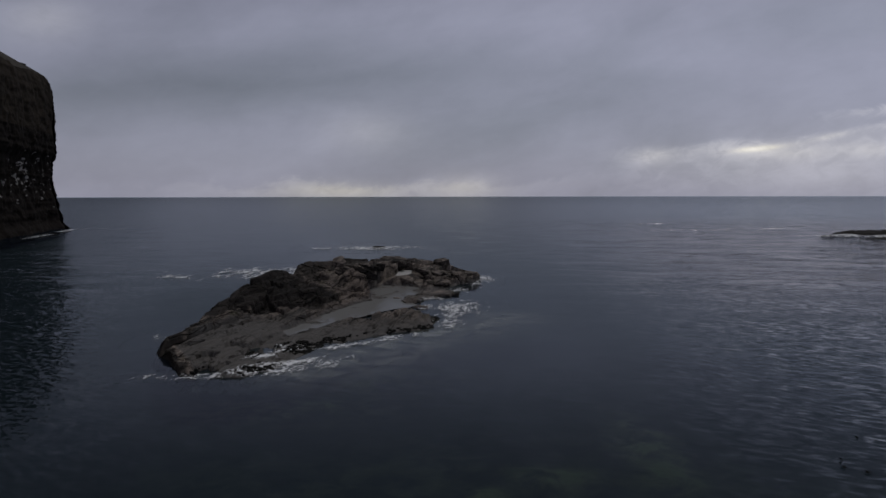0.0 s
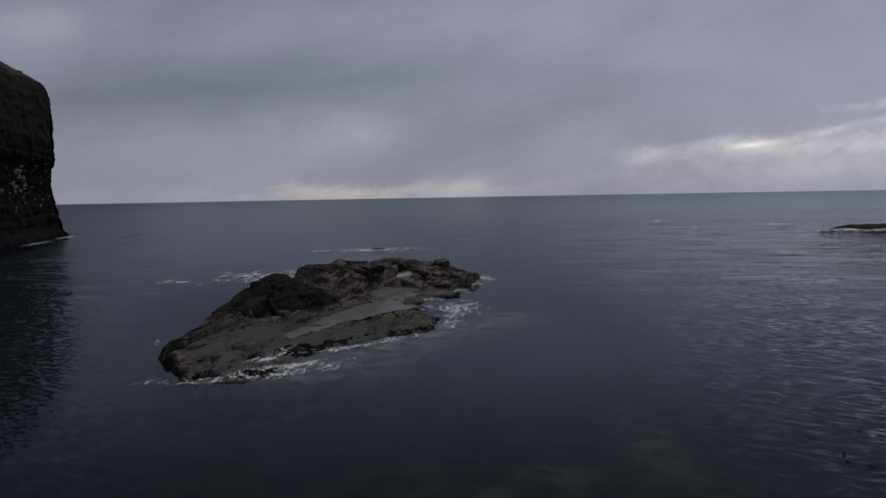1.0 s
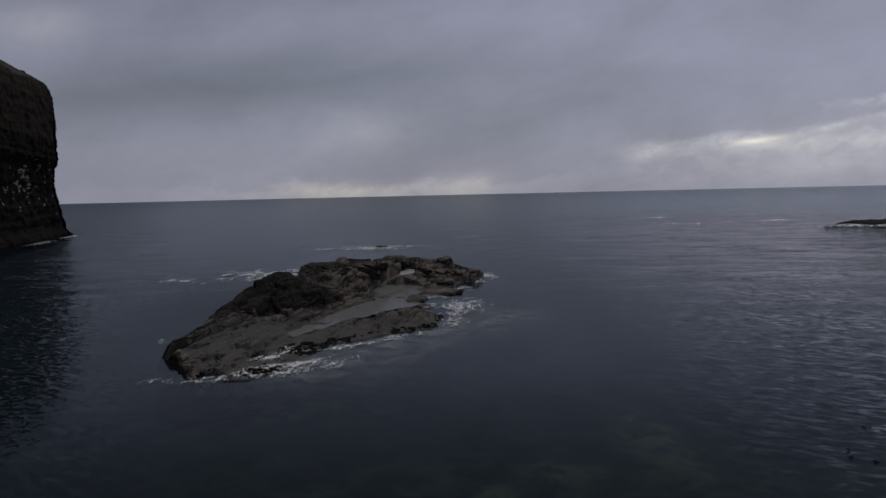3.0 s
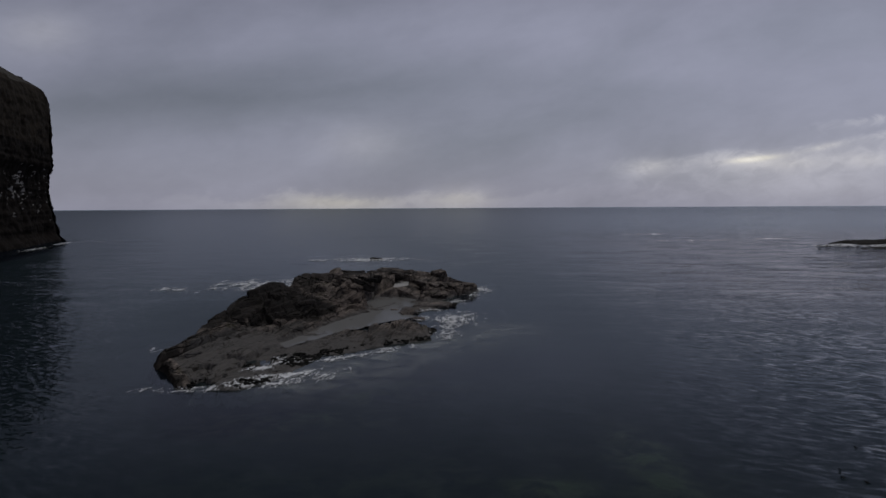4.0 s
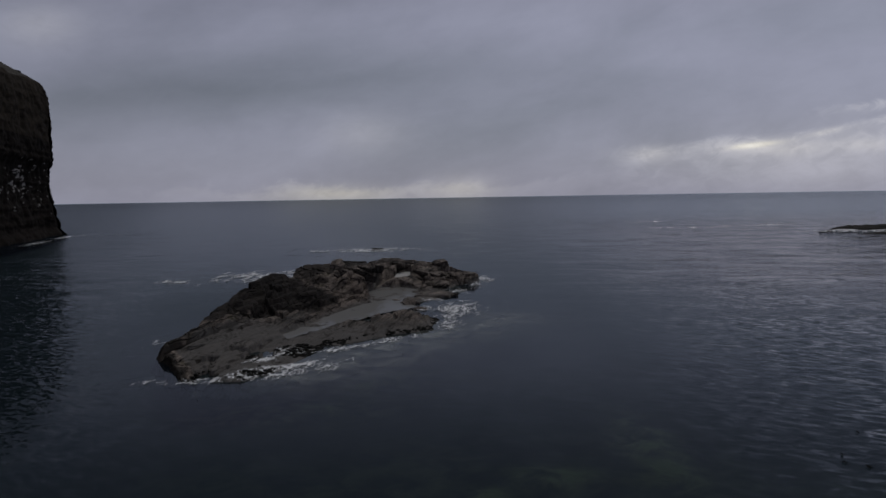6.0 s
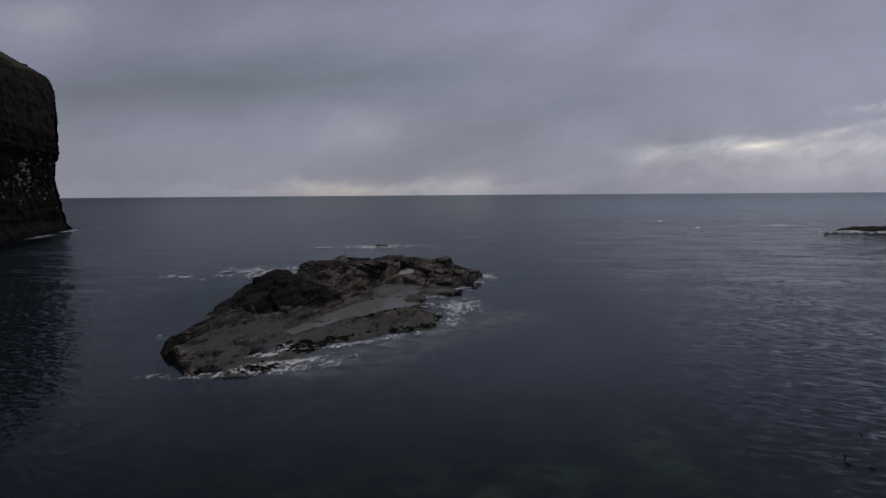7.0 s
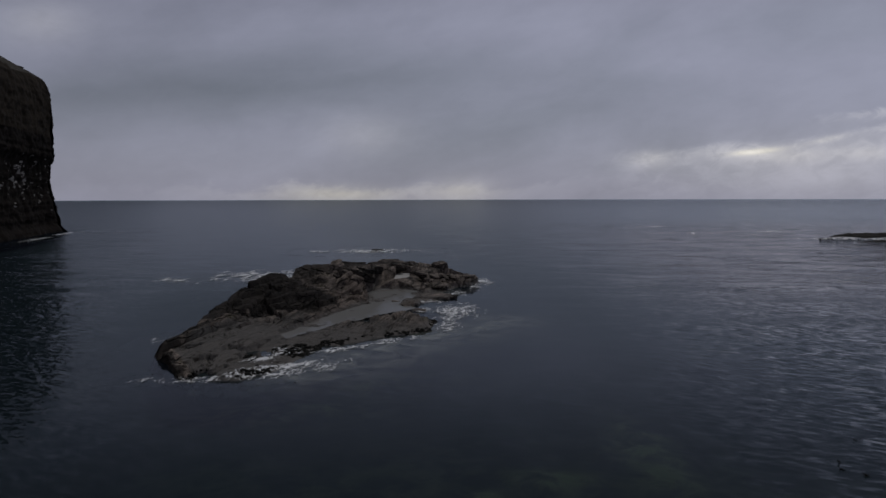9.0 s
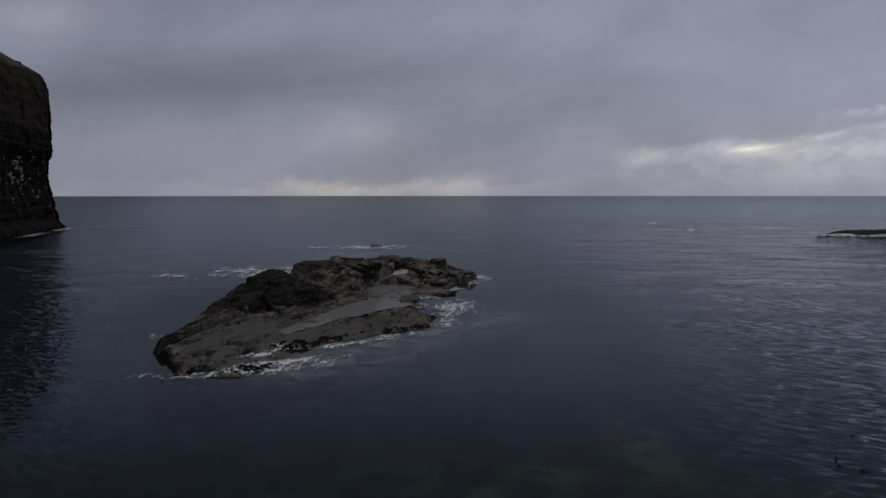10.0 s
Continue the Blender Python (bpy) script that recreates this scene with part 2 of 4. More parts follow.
def water_material(name, body, clear, ripple, top, ior=1.18, stirred=0.0):
    """Sea water: a dark body that lets a part of the light through to the bottom, and wind ripples in the lanes outside the lee."""
    m, t, bsdf, pos = material(name)
    s = t.nodes.new("ShaderNodeSeparateXYZ")
    t.links.new(pos, s.inputs[0])
    x, y = Val(t, s.outputs[0]), Val(t, s.outputs[1])
    lanes = noise_tex(t, mapping(t, pos, (0.5, 1.0, 1), 0), 0.02, 3, 0.5, 0.6)
    # edges of both sides fan out with distance, fitted to the camera's view
    open_side = ((x - y * 0.150 - 10.0) / (y.op("MAXIMUM", 0.0) * 0.085 + 4.0)).step(-0.9, 1.5)
    lee_side = ((x + y * 0.38 + 4.0) / (y.op("MAXIMUM", 0.0) * -0.09 - 5.0)).step(-0.5, 1.2)
    wind = open_side + lee_side * 1.6 * (0.55 + y.step(28.0, 60.0) * 0.45)
    wind = 0.04 + wind * (0.45 + lanes * 0.7) * (0.52 + y.step(32.0, 75.0) * 0.48)
    deep = mix_colour(t, lanes.step(0.35, 0.65), body, tuple(c * 1.25 for c in body))
    # water stirred up and full of air along the island's near shore
    along, across = (x + 12.0) * 0.585 + (y - 50.0) * 0.811, (x + 12.0) * 0.811 - (y - 50.0) * 0.585 - 1.8
    swirl = noise_tex(t, pos, 0.5, 4, 0.6, 0.8)
    murk = (across * across * -0.050).op("EXPONENT") * along.step(-5.0, 2.0) * (1.0 - along.step(26.0, 36.0)) * swirl.step(0.25, 0.75)
    t.links.new(mix_colour(t, murk * stirred, deep, (0.135, 0.145, 0.132)), bsdf.inputs["Base Color"])
    bsdf.inputs["Roughness"].default_value, bsdf.inputs["Specular IOR Level"].default_value = 1.0, 0.0
    fr = t.nodes.new("ShaderNodeFresnel")
    fr.inputs["IOR"].default_value = ior
    # slopes of the wavelets: long crests across the wind, and small ripples over them
    crest = noise_tex(t, mapping(t, pos, (0.36, 1.0, 1), -36), 1.9, 3, 0.58, 0.8)
    sharp = (crest - 0.5) * 1.5 + crest.step(0.54, 0.68) * 0.6 - 0.06
    roll_ = noise_tex(t, mapping(t, pos, (0.22, 1.0, 1), -12), 0.42, 4, 0.6, 0.6)
    sharp = sharp + ((roll_ - 0.5) * 3.2 + roll_.step(0.54, 0.66) * 0.8 + 0.12) * y.step(60.0, 150.0) * (1.0 - y.step(260.0, 600.0))
    rip = t.nodes.new("ShaderNodeTexNoise")
    rip.inputs["Scale"].default_value, rip.inputs["Detail"].default_value = 3.2, 4.0
    rip.inputs["Roughness"].default_value, rip.inputs["Distortion"].default_value = 0.66, 0.6
    t.links.new(mapping(t, pos, (0.50, 1.0, 1), -30), rip.inputs["Vector"])
    sub, mul, add, nrm = (t.nodes.new("ShaderNodeVectorMath") for _ in range(4))
    sub.operation, mul.operation, add.operation, nrm.operation = "SUBTRACT", "MULTIPLY_ADD", "ADD", "NORMALIZE"
    t.links.new(rip.outputs["Color"], sub.inputs[0])
    sub.inputs[1].default_value = (0.5, 0.5, 0.5)
    slope = (0.04 + wind * 0.95) * ripple
    amp, swell = t.nodes.new("ShaderNodeCombineXYZ"), t.nodes.new("ShaderNodeCombineXYZ")
    t.links.new((slope * (0.6 + lee_side * 0.6)).socket, amp.inputs[0])
    t.links.new(slope.socket, amp.inputs[1])
    t.links.new((sharp * slope * (0.18 + lee_side * 0.30)).socket, swell.inputs[0])
    t.links.new((sharp * slope * 0.30).socket, swell.inputs[1])
    t.links.new(sub.outputs[0], mul.inputs[0])
    t.links.new(amp.outputs[0], mul.inputs[1])
    t.links.new(swell.outputs[0], mul.inputs[2])
    add.inputs[0].default_value = (0, 0, 1)
    t.links.new(mul.outputs[0], add.inputs[1])
    t.links.new(add.outputs[0], nrm.inputs[0])
    t.links.new(nrm.outputs[0], bsdf.inputs["Normal"])
    t.links.new(nrm.outputs[0], fr.inputs["Normal"])
    gloss, body_mix = t.nodes.new("ShaderNodeBsdfGlossy"), t.nodes.new("ShaderNodeMixShader")
    gloss.inputs["Roughness"].default_value = 0.05
    # reflected light tinted by area: pinker on the open side at middle distance
    t.links.new(mix_colour(t, open_side * y.step(40.0, 110.0) * (1.0 - y.step(200.0, 420.0)), (0.895, 0.955, 1.035), (0.962, 0.965, 1.015)), gloss.inputs["Color"])
    t.links.new(nrm.outputs[0], gloss.inputs["Normal"])
    # sheen painted by area: stronger on the open side, weaker in lee and far off
    share = (1.0 - (Val(t, fr.outputs[0]) * (-1.0 / top)).op("EXPONENT")) * top * (0.76 + open_side * (0.26 + y.step(60.0, 200.0) * 0.24) - lee_side * 0.16) * (1.0 - y.step(350.0, 1500.0) * 0.13)
    under = bsdf.outputs[0]
    if clear:
        tr, mx = t.nodes.new("ShaderNodeBsdfTransparent"), t.nodes.new("ShaderNodeMixShader")
        tr.inputs[0].default_value = (0.75, 0.95, 0.92, 1)
        t.links.new((clear * (1.0 - murk * stirred)).socket, mx.inputs[0])
        t.links.new(under, mx.inputs[1])
        t.links.new(tr.outputs[0], mx.inputs[2])
        under = mx.outputs[0]
    t.links.new(share.socket, body_mix.inputs[0])
    t.links.new(under, body_mix.inputs[1])
    t.links.new(gloss.outputs[0], body_mix.inputs[2])
    t.links.new(body_mix.outputs[0], t.nodes["Material Output"].inputs[0])
    return m


WATER = water_material("sea_water", (0.0048, 0.0075, 0.0128), 0.45, 0.9, 0.6, stirred=1.0)
POOL = water_material("pool_water", (0.122, 0.122, 0.120), 0.0, 3.0, 0.26, 1.25)
# the small pool's pale body colour stands in for reflected sky
PALE_POOL = water_material("sky_pale_pool_water", (0.36, 0.36, 0.35), 0.0, 0.03, 0.5, 1.4)


def seabed_material():
    m, t, bsdf, pos = material("seabed")
    at = t.nodes.new("ShaderNodeAttribute")
    at.attribute_name = "kelp"
    n1, n2 = noise_tex(t, pos, 0.5, 5, 0.65, 0.5), noise_tex(t, pos, 2.5, 4, 0.6)
    k = (Val(t, at.outputs["Fac"]) * (0.1 + n1.step(0.3, 0.7) * 1.3)).op("ADD", 0.0, clamp=True)
    kelp = mix_colour(t, n2, (0.10, 0.095, 0.05), (0.21, 0.20, 0.11))
    t.links.new(mix_colour(t, k, (0.012, 0.015, 0.018), kelp), bsdf.inputs["Base Color"])
    bsdf.inputs["Roughness"].default_value = 0.95
    return m


SEABED = seabed_material()


# ---- numbers: lattice noise and cells, on arrays ----
def rnd(ix, iy, seed):
    h = (ix.astype(np.int64) * 374761393 + iy.astype(np.int64) * 668265263 + seed * 974634777) & 0xFFFFFFFF
    h = ((h ^ (h >> 13)) * 1274126177) & 0xFFFFFFFF
    return ((h ^ (h >> 16)) & 0xFFFFFF) / float(0xFFFFFF)


def lattice(x, y, seed):
    ix, iy = np.floor(x), np.floor(y)
    fx, fy = x - ix, y - iy
    fx, fy = fx * fx * (3 - 2 * fx), fy * fy * (3 - 2 * fy)
    a = rnd(ix, iy, seed) * (1 - fx) + rnd(ix + 1, iy, seed) * fx
    b = rnd(ix, iy + 1, seed) * (1 - fx) + rnd(ix + 1, iy + 1, seed) * fx
    return a * (1 - fy) + b * fy


def fbm(x, y, octaves, seed, gain=0.5):
    total, amp, norm = 0.0, 1.0, 0.0
    for i in range(octaves):
        total = total + amp * lattice(x * 2 ** i + 17.3 * i, y * 2 ** i - 9.1 * i, seed + i)
        norm += amp
        amp *= gain
    return total / norm


def cells(x, y, seed):
    """Distance to the border of the nearest cell, a random number of the cell, and the offset from its centre."""
    ix, iy = np.floor(x), np.floor(y)
    f1, f2 = np.full(x.shape, 9.0), np.full(x.shape, 9.0)
    idn, ox, oy = np.zeros(x.shape), np.zeros(x.shape), np.zeros(x.shape)
    for i in (-1, 0, 1):
        for j in (-1, 0, 1):
            cx, cy = ix + i, iy + j
            px, py = cx + rnd(cx, cy, seed), cy + rnd(cx, cy, seed + 7)
            d = np.hypot(x - px, y - py)
            near = d < f1
            f2 = np.where(near, f1, np.minimum(f2, d))
            idn = np.where(near, rnd(cx, cy, seed + 13), idn)
            ox, oy = np.where(near, x - px, ox), np.where(near, y - py, oy)
            f1 = np.where(near, d, f1)
    return f2 - f1, idn, ox, oy


def joints(a, b, wa, wb, seed):
    """Blocks between two sets of joints: distance to the nearest joint, a random number of the block, and the place in it."""
    a = a / wa + 0.3 * np.sin(a / wa * 1.7)
    col = np.floor(a)
    b = b / wb * (0.7 + 0.6 * rnd(col, col * 0, seed)) + 7 * rnd(col, col * 0 + 5, seed)
    row = np.floor(b)
    fa, fb = a - col, b - row
    edge = np.minimum(np.minimum(fa, 1 - fa) * wa, np.minimum(fb, 1 - fb) * wb)
    return edge, rnd(col, row, seed + 3), fa, fb


def smooth(a, b, x):
    t = np.clip((x - a) / (b - a), 0, 1)
    return t * t * (3 - 2 * t)


# ---- mesh helpers ----
def mesh_object(name, verts, faces, mat, parent=None, smooth_shade=False):
    me = bpy.data.meshes.new(name)
    me.from_pydata([tuple(p) for p in verts], [], [tuple(f) for f in faces])
    me.materials.append(mat)
    if smooth_shade:
        me.shade_smooth()
    me.update()
    ob = new(name, me)
    ob.parent = parent
    return ob


def grid_object(name, X, Y, Z, keep, mat, parent=None, smooth_shade=False):
    """A sheet over the rows and columns of X, Y, Z; keep says which of its squares are there."""
    r, c = X.shape
    idx = np.arange(r * c).reshape(r, c)
    quads = np.stack([idx[:-1, :-1], idx[:-1, 1:], idx[1:, 1:], idx[1:, :-1]], -1)
    quads = quads[keep] if keep is not None else quads.reshape(-1, 4)
    used = np.unique(quads)
    back = np.zeros(r * c, np.int64)
    back[used] = np.arange(len(used))
    P = np.stack([X.ravel(), Y.ravel(), Z.ravel()], -1)[used]
    me = bpy.data.meshes.new(name)
    q = back[quads]
    me.vertices.add(len(P))
    me.vertices.foreach_set("co", P.ravel())
    me.loops.add(q.size)
    me.loops.foreach_set("vertex_index", q.ravel())
    me.polygons.add(len(q))
    me.polygons.foreach_set("loop_start", np.arange(0, q.size, 4))
    me.update(calc_edges=True)
    me.validate()
    me.materials.append(mat)
    if smooth_shade:
        me.shade_smooth()
    ob = new(name, me)
    ob.parent = parent
    return ob, used


def empty(name, x=0.0, y=0.0, z=0.0):
    ob = new(name)
    ob.location = (x, y, z)
    ob.empty_display_size = 0.5
    return ob


def adopt(child, parent):
    child.parent = parent
    child.matrix_parent_inverse = Matrix.Translation(-parent.location)
    return child


# ---- the island: a tilted, jointed slab of bedded rock, its crest along the far side ----
ALONG = (46, 48.5, 53, 55.5, 57, 62, 64.5, 67, 71.5, 75, 78, 80.5, 82.7, 84.5, 87, 91, 100, 108, 114, 117, 120)
CREST_X = (-16.2, -17.5, -19.95, -21.5, -21.15, -20.9, -20.8, -20.6, -19.4, -18.7, -18.1, -17.6, -17.2, -17.2, -17, -15.6, -11, -7, -0.8, 1, 2)
CREST_H = (-1.5, 0.10, 0.4, 0.6, 0.72, 1.05, 1.4, 2.2, 3.15, 3.4, 3.5, 3.2, 2.2, 3.0, 3.6, 3.75, 2.9, 2.8, 1.4, 0.6, -1.5)
FOOT_Y, FOOT_D = (60, 63, 68.7, 71, 73.4, 78, 84), (0.8, 1.1, 1.7, 3.0, 5.0, 6.2, 7.0)
SHORE_Y = (46, 48.5, 51.7, 54, 57.4, 59.5, 64, 67, 70, 76, 82, 94, 104, 108, 112, 117, 120)
SHORE_X = (-15, -13.6, -12, -10.6, -7.2, -4.3, -0.8, -0.8, -1.4, -1.6, 0.6, 1.4, 2.0, 2.0, 1.8, 2.0, 2)
LOW_T = (-0.02, 0.08, 0.22, 0.36, 0.48, 0.60, 0.70, 0.78, 0.92, 1.0, 1.15)
HIGH_H = (1.0, 1.0, 0.93, 0.82, 0.72, 0.58, 0.44, 0.32, 0.16, 0.0, 0.0)
HIGH_B = (0.0, 0.0, 0.0, 0.0, 0.0, 0.0, 0.1, 0.1, 0.2, 0.2, -1.2)
POOL_LEVEL, POOL_SPOT = 0.21, (-5.35, 101.6, 1.25)
CHANNEL = ((-14.6, 56.0, 0.9), (-13.0, 60.5, 1.2), (-11.4, 67.5, 1.5), (-8.5, 75.6, 2.3), (-5.6, 81.0, 3.1), (-1.8, 84.2, 2.4))


def pool_shape(X, Y):
    """1 on the rim of the small rock pool, less inside."""
    return (np.abs((X - POOL_SPOT[0]) / 1.0) ** 5 + np.abs((Y - POOL_SPOT[1] - 1.1 * (X - POOL_SPOT[0])) / 3.7) ** 5) ** 0.2


def channel_line(X, Y):
    """Distance from the middle of the channel, as a share of its half width there."""
    best = np.full(X.shape, 99.0)
    for (x0, y0, w0), (x1, y1, w1) in zip(CHANNEL, CHANNEL[1:]):
        lx, ly = x1 - x0, y1 - y0
        f = np.clip(((X - x0) * lx + (Y - y0) * ly) / (lx * lx + ly * ly), 0, 1)
        best = np.minimum(best, np.hypot(X - x0 - f * lx, Y - y0 - f * ly) / (w0 + f * (w1 - w0)))
    return best


def within(X, Y, corners):
    """Distance inside the sides of a convex patch, its corners anticlockwise; negative outside."""
    d = np.full(X.shape, 99.0)
    for (x0, y0), (x1, y1) in zip(corners, corners[1:] + corners[:1]):
        n = math.hypot(x1 - x0, y1 - y0)
        d = np.minimum(d, ((x1 - x0) * (Y - y0) - (y1 - y0) * (X - x0)) / n)
    return d


# thick beds that stand clear of the rest: corners, height of the top, its rise along x and along y, roundness, steepness of the sides
BEDS = (
    ([(-12.2, 59.6), (-8.0, 59.4), (-5.0, 62.8), (-6.4, 68.2), (-8.8, 68.4), (-11.7, 64.4)], 0.42, -0.015, 0.035, 0.25, 1.6),
    ([(-6.2, 62.2), (-1.0, 65.9), (-0.7, 70.4), (-3.4, 74.6), (-6.8, 69.6)], 0.50, -0.06, 0.03, 0.28, 0.8),
    ([(-3.2, 86.2), (0.9, 85.8), (1.1, 88.6), (-2.8, 89.4)], 0.50, 0.02, 0.02, 0.15, 4.0),
    ([(-4.5, 81.4), (-2.7, 81.0), (-2.4, 83.4), (-4.2, 84.0)], 0.50, 0.0, 0.03, 0.2, 4.0),
    ([(0.6, 97.0), (3.6, 99.4), (4.9, 103.5), (2.4, 105.5), (0.6, 102.0)], 1.25, 0.05, 0.02, 0.5, 4.0),
    ([(-3.9, 98.4), (-1.2, 99.0), (-0.8, 103.4), (-3.4, 104.4)], 1.85, -0.06, 0.02, 0.2, 4.0),
    ([(-8.4, 106.6), (-3.6, 106.8), (-3.4, 110.0), (-8.4, 110.0)], 2.20, -0.03, 0.03, 0.2, 4.0),
    ([(-18.6, 74.0), (-16.0, 74.6), (-15.4, 79.4), (-17.8, 80.0)], 3.20, -0.12, 0.05, 0.5, 2.5),
    ([(-20.2, 67.5), (-18.2, 68.6), (-17.4, 73.0), (-19.4, 73.5)], 2.75, -0.16, 0.10, 0.5, 2.5),
    ([(-16.9, 83.4), (-13.2, 84.4), (-12.6, 91.0), (-15.8, 91.5)], 3.20, -0.10, 0.02, 0.4, 4.0),
    ([(-13.4, 86.0), (-10.9, 87.0), (-10.5, 94.0), (-12.8, 94.5)], 2.35, -0.10, 0.03, 0.2, 4.0),
    ([(-12.4, 95.5), (-9.4, 96.5), (-8.0, 103.0), (-10.8, 102.0)], 2.70, -0.04, 0.01, 0.3, 4.0),
    ([(-15.8, 75.0), (-12.2, 76.0), (-9.8, 82.5), (-14.5, 84.0)], 1.75, -0.20, 0.01, 0.3, 4.0),
    ([(-12.2, 80.0), (-9.6, 82.0), (-9.9, 88.0), (-12.2, 88.0)], 1.25, -0.16, 0.04, 0.3, 4.0),
)


def island_height(X, Y, detail=True, form=False):
    wx = X + (fbm(X * 0.35, Y * 0.35, 3, 5) - 0.5) * 1.1
    wy = Y + (fbm(X * 0.3, Y * 0.3, 3, 9) - 0.5) * 1.2
    cx, ch = np.interp(wy, ALONG, CREST_X), np.interp(wy, ALONG, CREST_H)
    sx = np.interp(wy, SHORE_Y, SHORE_X)
    t = (wx - cx) / np.maximum(sx - cx, 1.0)
    a, b = X * 0.97 - Y * 0.24, X * 0.24 + Y * 0.97  # across and along the strike
    aw = a + (fbm(X * 0.25, Y * 0.25, 3, 21) - 0.5) * 0.5
    far = smooth(80, 88, wy)
    # the long smooth slab that dips into the sea on the near side, with a thick bed lying on its upper rim
    slab = np.interp(aw, (-36, -33.6, -29, -25.4, -23.2, -19.5), (1.25, 1.12, 0.60, 0.19, -0.10, -1.4))
    slab = np.minimum(slab, np.interp(wy, (47, 48.5, 56, 62, 66), (-0.3, 0.25, 0.62, 1.0, 3.0)))
    slab = slab + (0.40 * smooth(-33.35, -33.5, aw + 0.3 * (fbm(b * 0.9, a * 0.2, 3, 23) - 0.5)) - 0.42 * smooth(-32.85, -33.15, aw) * smooth(-33.5, -33.35, aw)) * smooth(68, 64, wy) * smooth(49, 54, wy)
    q = (wx - cx) / np.interp(wy, FOOT_Y, FOOT_D)
    hump = slab + (ch - slab) * np.interp(q, (0, 0.22, 0.55, 0.85, 1.0), (1.0, 0.90, 0.52, 0.14, 0.0))
    low = np.where(wy > 59, np.maximum(slab, hump), slab)
    high = ch * np.interp(t, LOW_T, HIGH_H) + np.interp(t, LOW_T, HIGH_B)
    z = low * (1 - far) + high * far
    z = np.where(wx < cx, np.minimum(z, np.maximum(ch, np.where(wy < 62, slab, ch)) - (cx - wx) * 1.7), z)
    z = z - 3.0 * np.maximum(0, t - 1.15) - 1.2 * np.maximum(0, 47.8 - wy) - 1.2 * np.maximum(0, wy - 118)
    # channel along the foot of the slab, widening into an inlet towards the open sea
    mid = channel_line(X + (fbm(X * 0.5, Y * 0.5, 3, 31) - 0.5) * 1.4, Y + (fbm(X * 0.4, Y * 0.4, 3, 33) - 0.5) * 1.8)
    channel = smooth(1.25, 0.85, mid)
    bottom = np.interp(Y, (55, 58, 61, 63, 70, 80, 84, 88), (-0.20, 0.08, 0.26, 0.12, 0.14, 0.12, 0.12, 0.10))
    z = z + (np.minimum(z, bottom) - z) * channel
    inlet = smooth(0.0, 1.2, within(wx, wy, [(-2.6, 74.6), (0.0, 71.0), (9.0, 72.0), (8.0, 98.5), (2.6, 98.0), (-1.0, 94.6), (-4.4, 90.6), (-5.0, 80.0)]))
    z = z + (np.minimum(z, np.interp(wx, (-4, -1, 0.6, 2, 4), (0.15, 0.10, -0.06, -0.5, -1.2))) - z) * inlet
    flat = smooth(-0.2, 0.8, within(wx, wy, [(-5.0, 79.0), (-1.6, 86.0), (-2.6, 94.0), (-5.6, 97.0), (-8.2, 96.6), (-9.9, 91.5), (-8.8, 83.0)]))
    z = z + (np.minimum(z, 0.13) - z) * flat
    channel = np.maximum(channel, flat)
    dx, dy = wx - X, wy - Y
    for i, (corners, top, rise_x, rise_y, round_, steep) in enumerate(BEDS):
        mx, my = sum(c[0] for c in corners) / len(corners), sum(c[1] for c in corners) / len(corners)
        jag = (lattice(X * 0.9, Y * 0.9, 140 + i) - 0.5) * 0.5 + (lattice(X * 2.3, Y * 2.3, 160 + i) - 0.5) * 0.22
        d = within(X + dx * 0.6, Y + dy * 0.6, corners) + jag
        plane = top + rise_x * (X - mx) + rise_y * (Y - my) - round_ * np.exp(-np.maximum(d, 0) / 0.8)
        z = np.where(d > -8.0 / steep, np.maximum(z, plane - steep * np.maximum(0, -d)), z)
    if form:
        return z, channel, t
    smoothness = smooth(67, 63, wy) * smooth(-33.7, -33.2, aw) * (q > 1.0)  # the worn front slab
    calm = (1 - 0.85 * np.maximum(channel, inlet)) * (1 - 0.78 * smoothness)
    # joint blocks, long way along the island; bedding steps whose edges follow the joints
    ja = a + (fbm(X * 0.22, Y * 0.22, 3, 77) - 0.5) * 2.4 + (fbm(X * 1.1, Y * 1.1, 2, 79) - 0.5) * 0.3
    jb = b + 0.45 * a + (fbm(X * 0.22, Y * 0.22, 3, 78) - 0.5) * 2.4 + (fbm(X * 1.1, Y * 1.1, 2, 80) - 0.5) * 0.3
    live = calm * smooth(-0.2, 0.6, z)
    e1, id1, _, fb1 = joints(ja, jb, 2.4, 8.5, 40)
    e2, id2, _, _ = joints(ja, jb, 1.1, 3.4, 50)
    dip, even = 0.09 * (a + 25), np.maximum(ch, 0.9) / 3.2  # beds dip towards the near side and thicken with the crest
    for rise, amount, idn, wobble in ((0.62, 0.80, id1, 0.60), (0.26, 0.6, id2, 0.26)):
        k = (z / even + dip + (idn - 0.5) * wobble) / rise
        whole = np.floor(k)
        stepped = (rise * (whole + smooth(0.86, 0.96, k - whole) + 0.43) - dip) * even
        z = z + (stepped - z) * amount * live
    # long ledges along the strike, each with its step towards the near side and an undercut below it
    for width, height, idn, seed in ((2.1, 0.24, id1, 85), (0.8, 0.11, id2, 86)):
        q = -a / width + (idn - 0.5) * 0.4 + (fbm(X * 0.3, Y * 0.12, 3, seed) - 0.5) * 2.0
        whole = np.floor(q)
        f = q - whole
        z = z + live * height * (whole + smooth(0.86, 0.95, f) + 0.4 - q) * smooth(0.02, 0.12, t)
        z = z - live * height * 0.4 * smooth(0.72, 0.82, f) * smooth(0.90, 0.85, f) * smooth(0.02, 0.12, t)
    z = z + live * ((fb1 - 0.5) * (id1 - 0.5) * 0.25 + (id2 - 0.5) * 0.05)
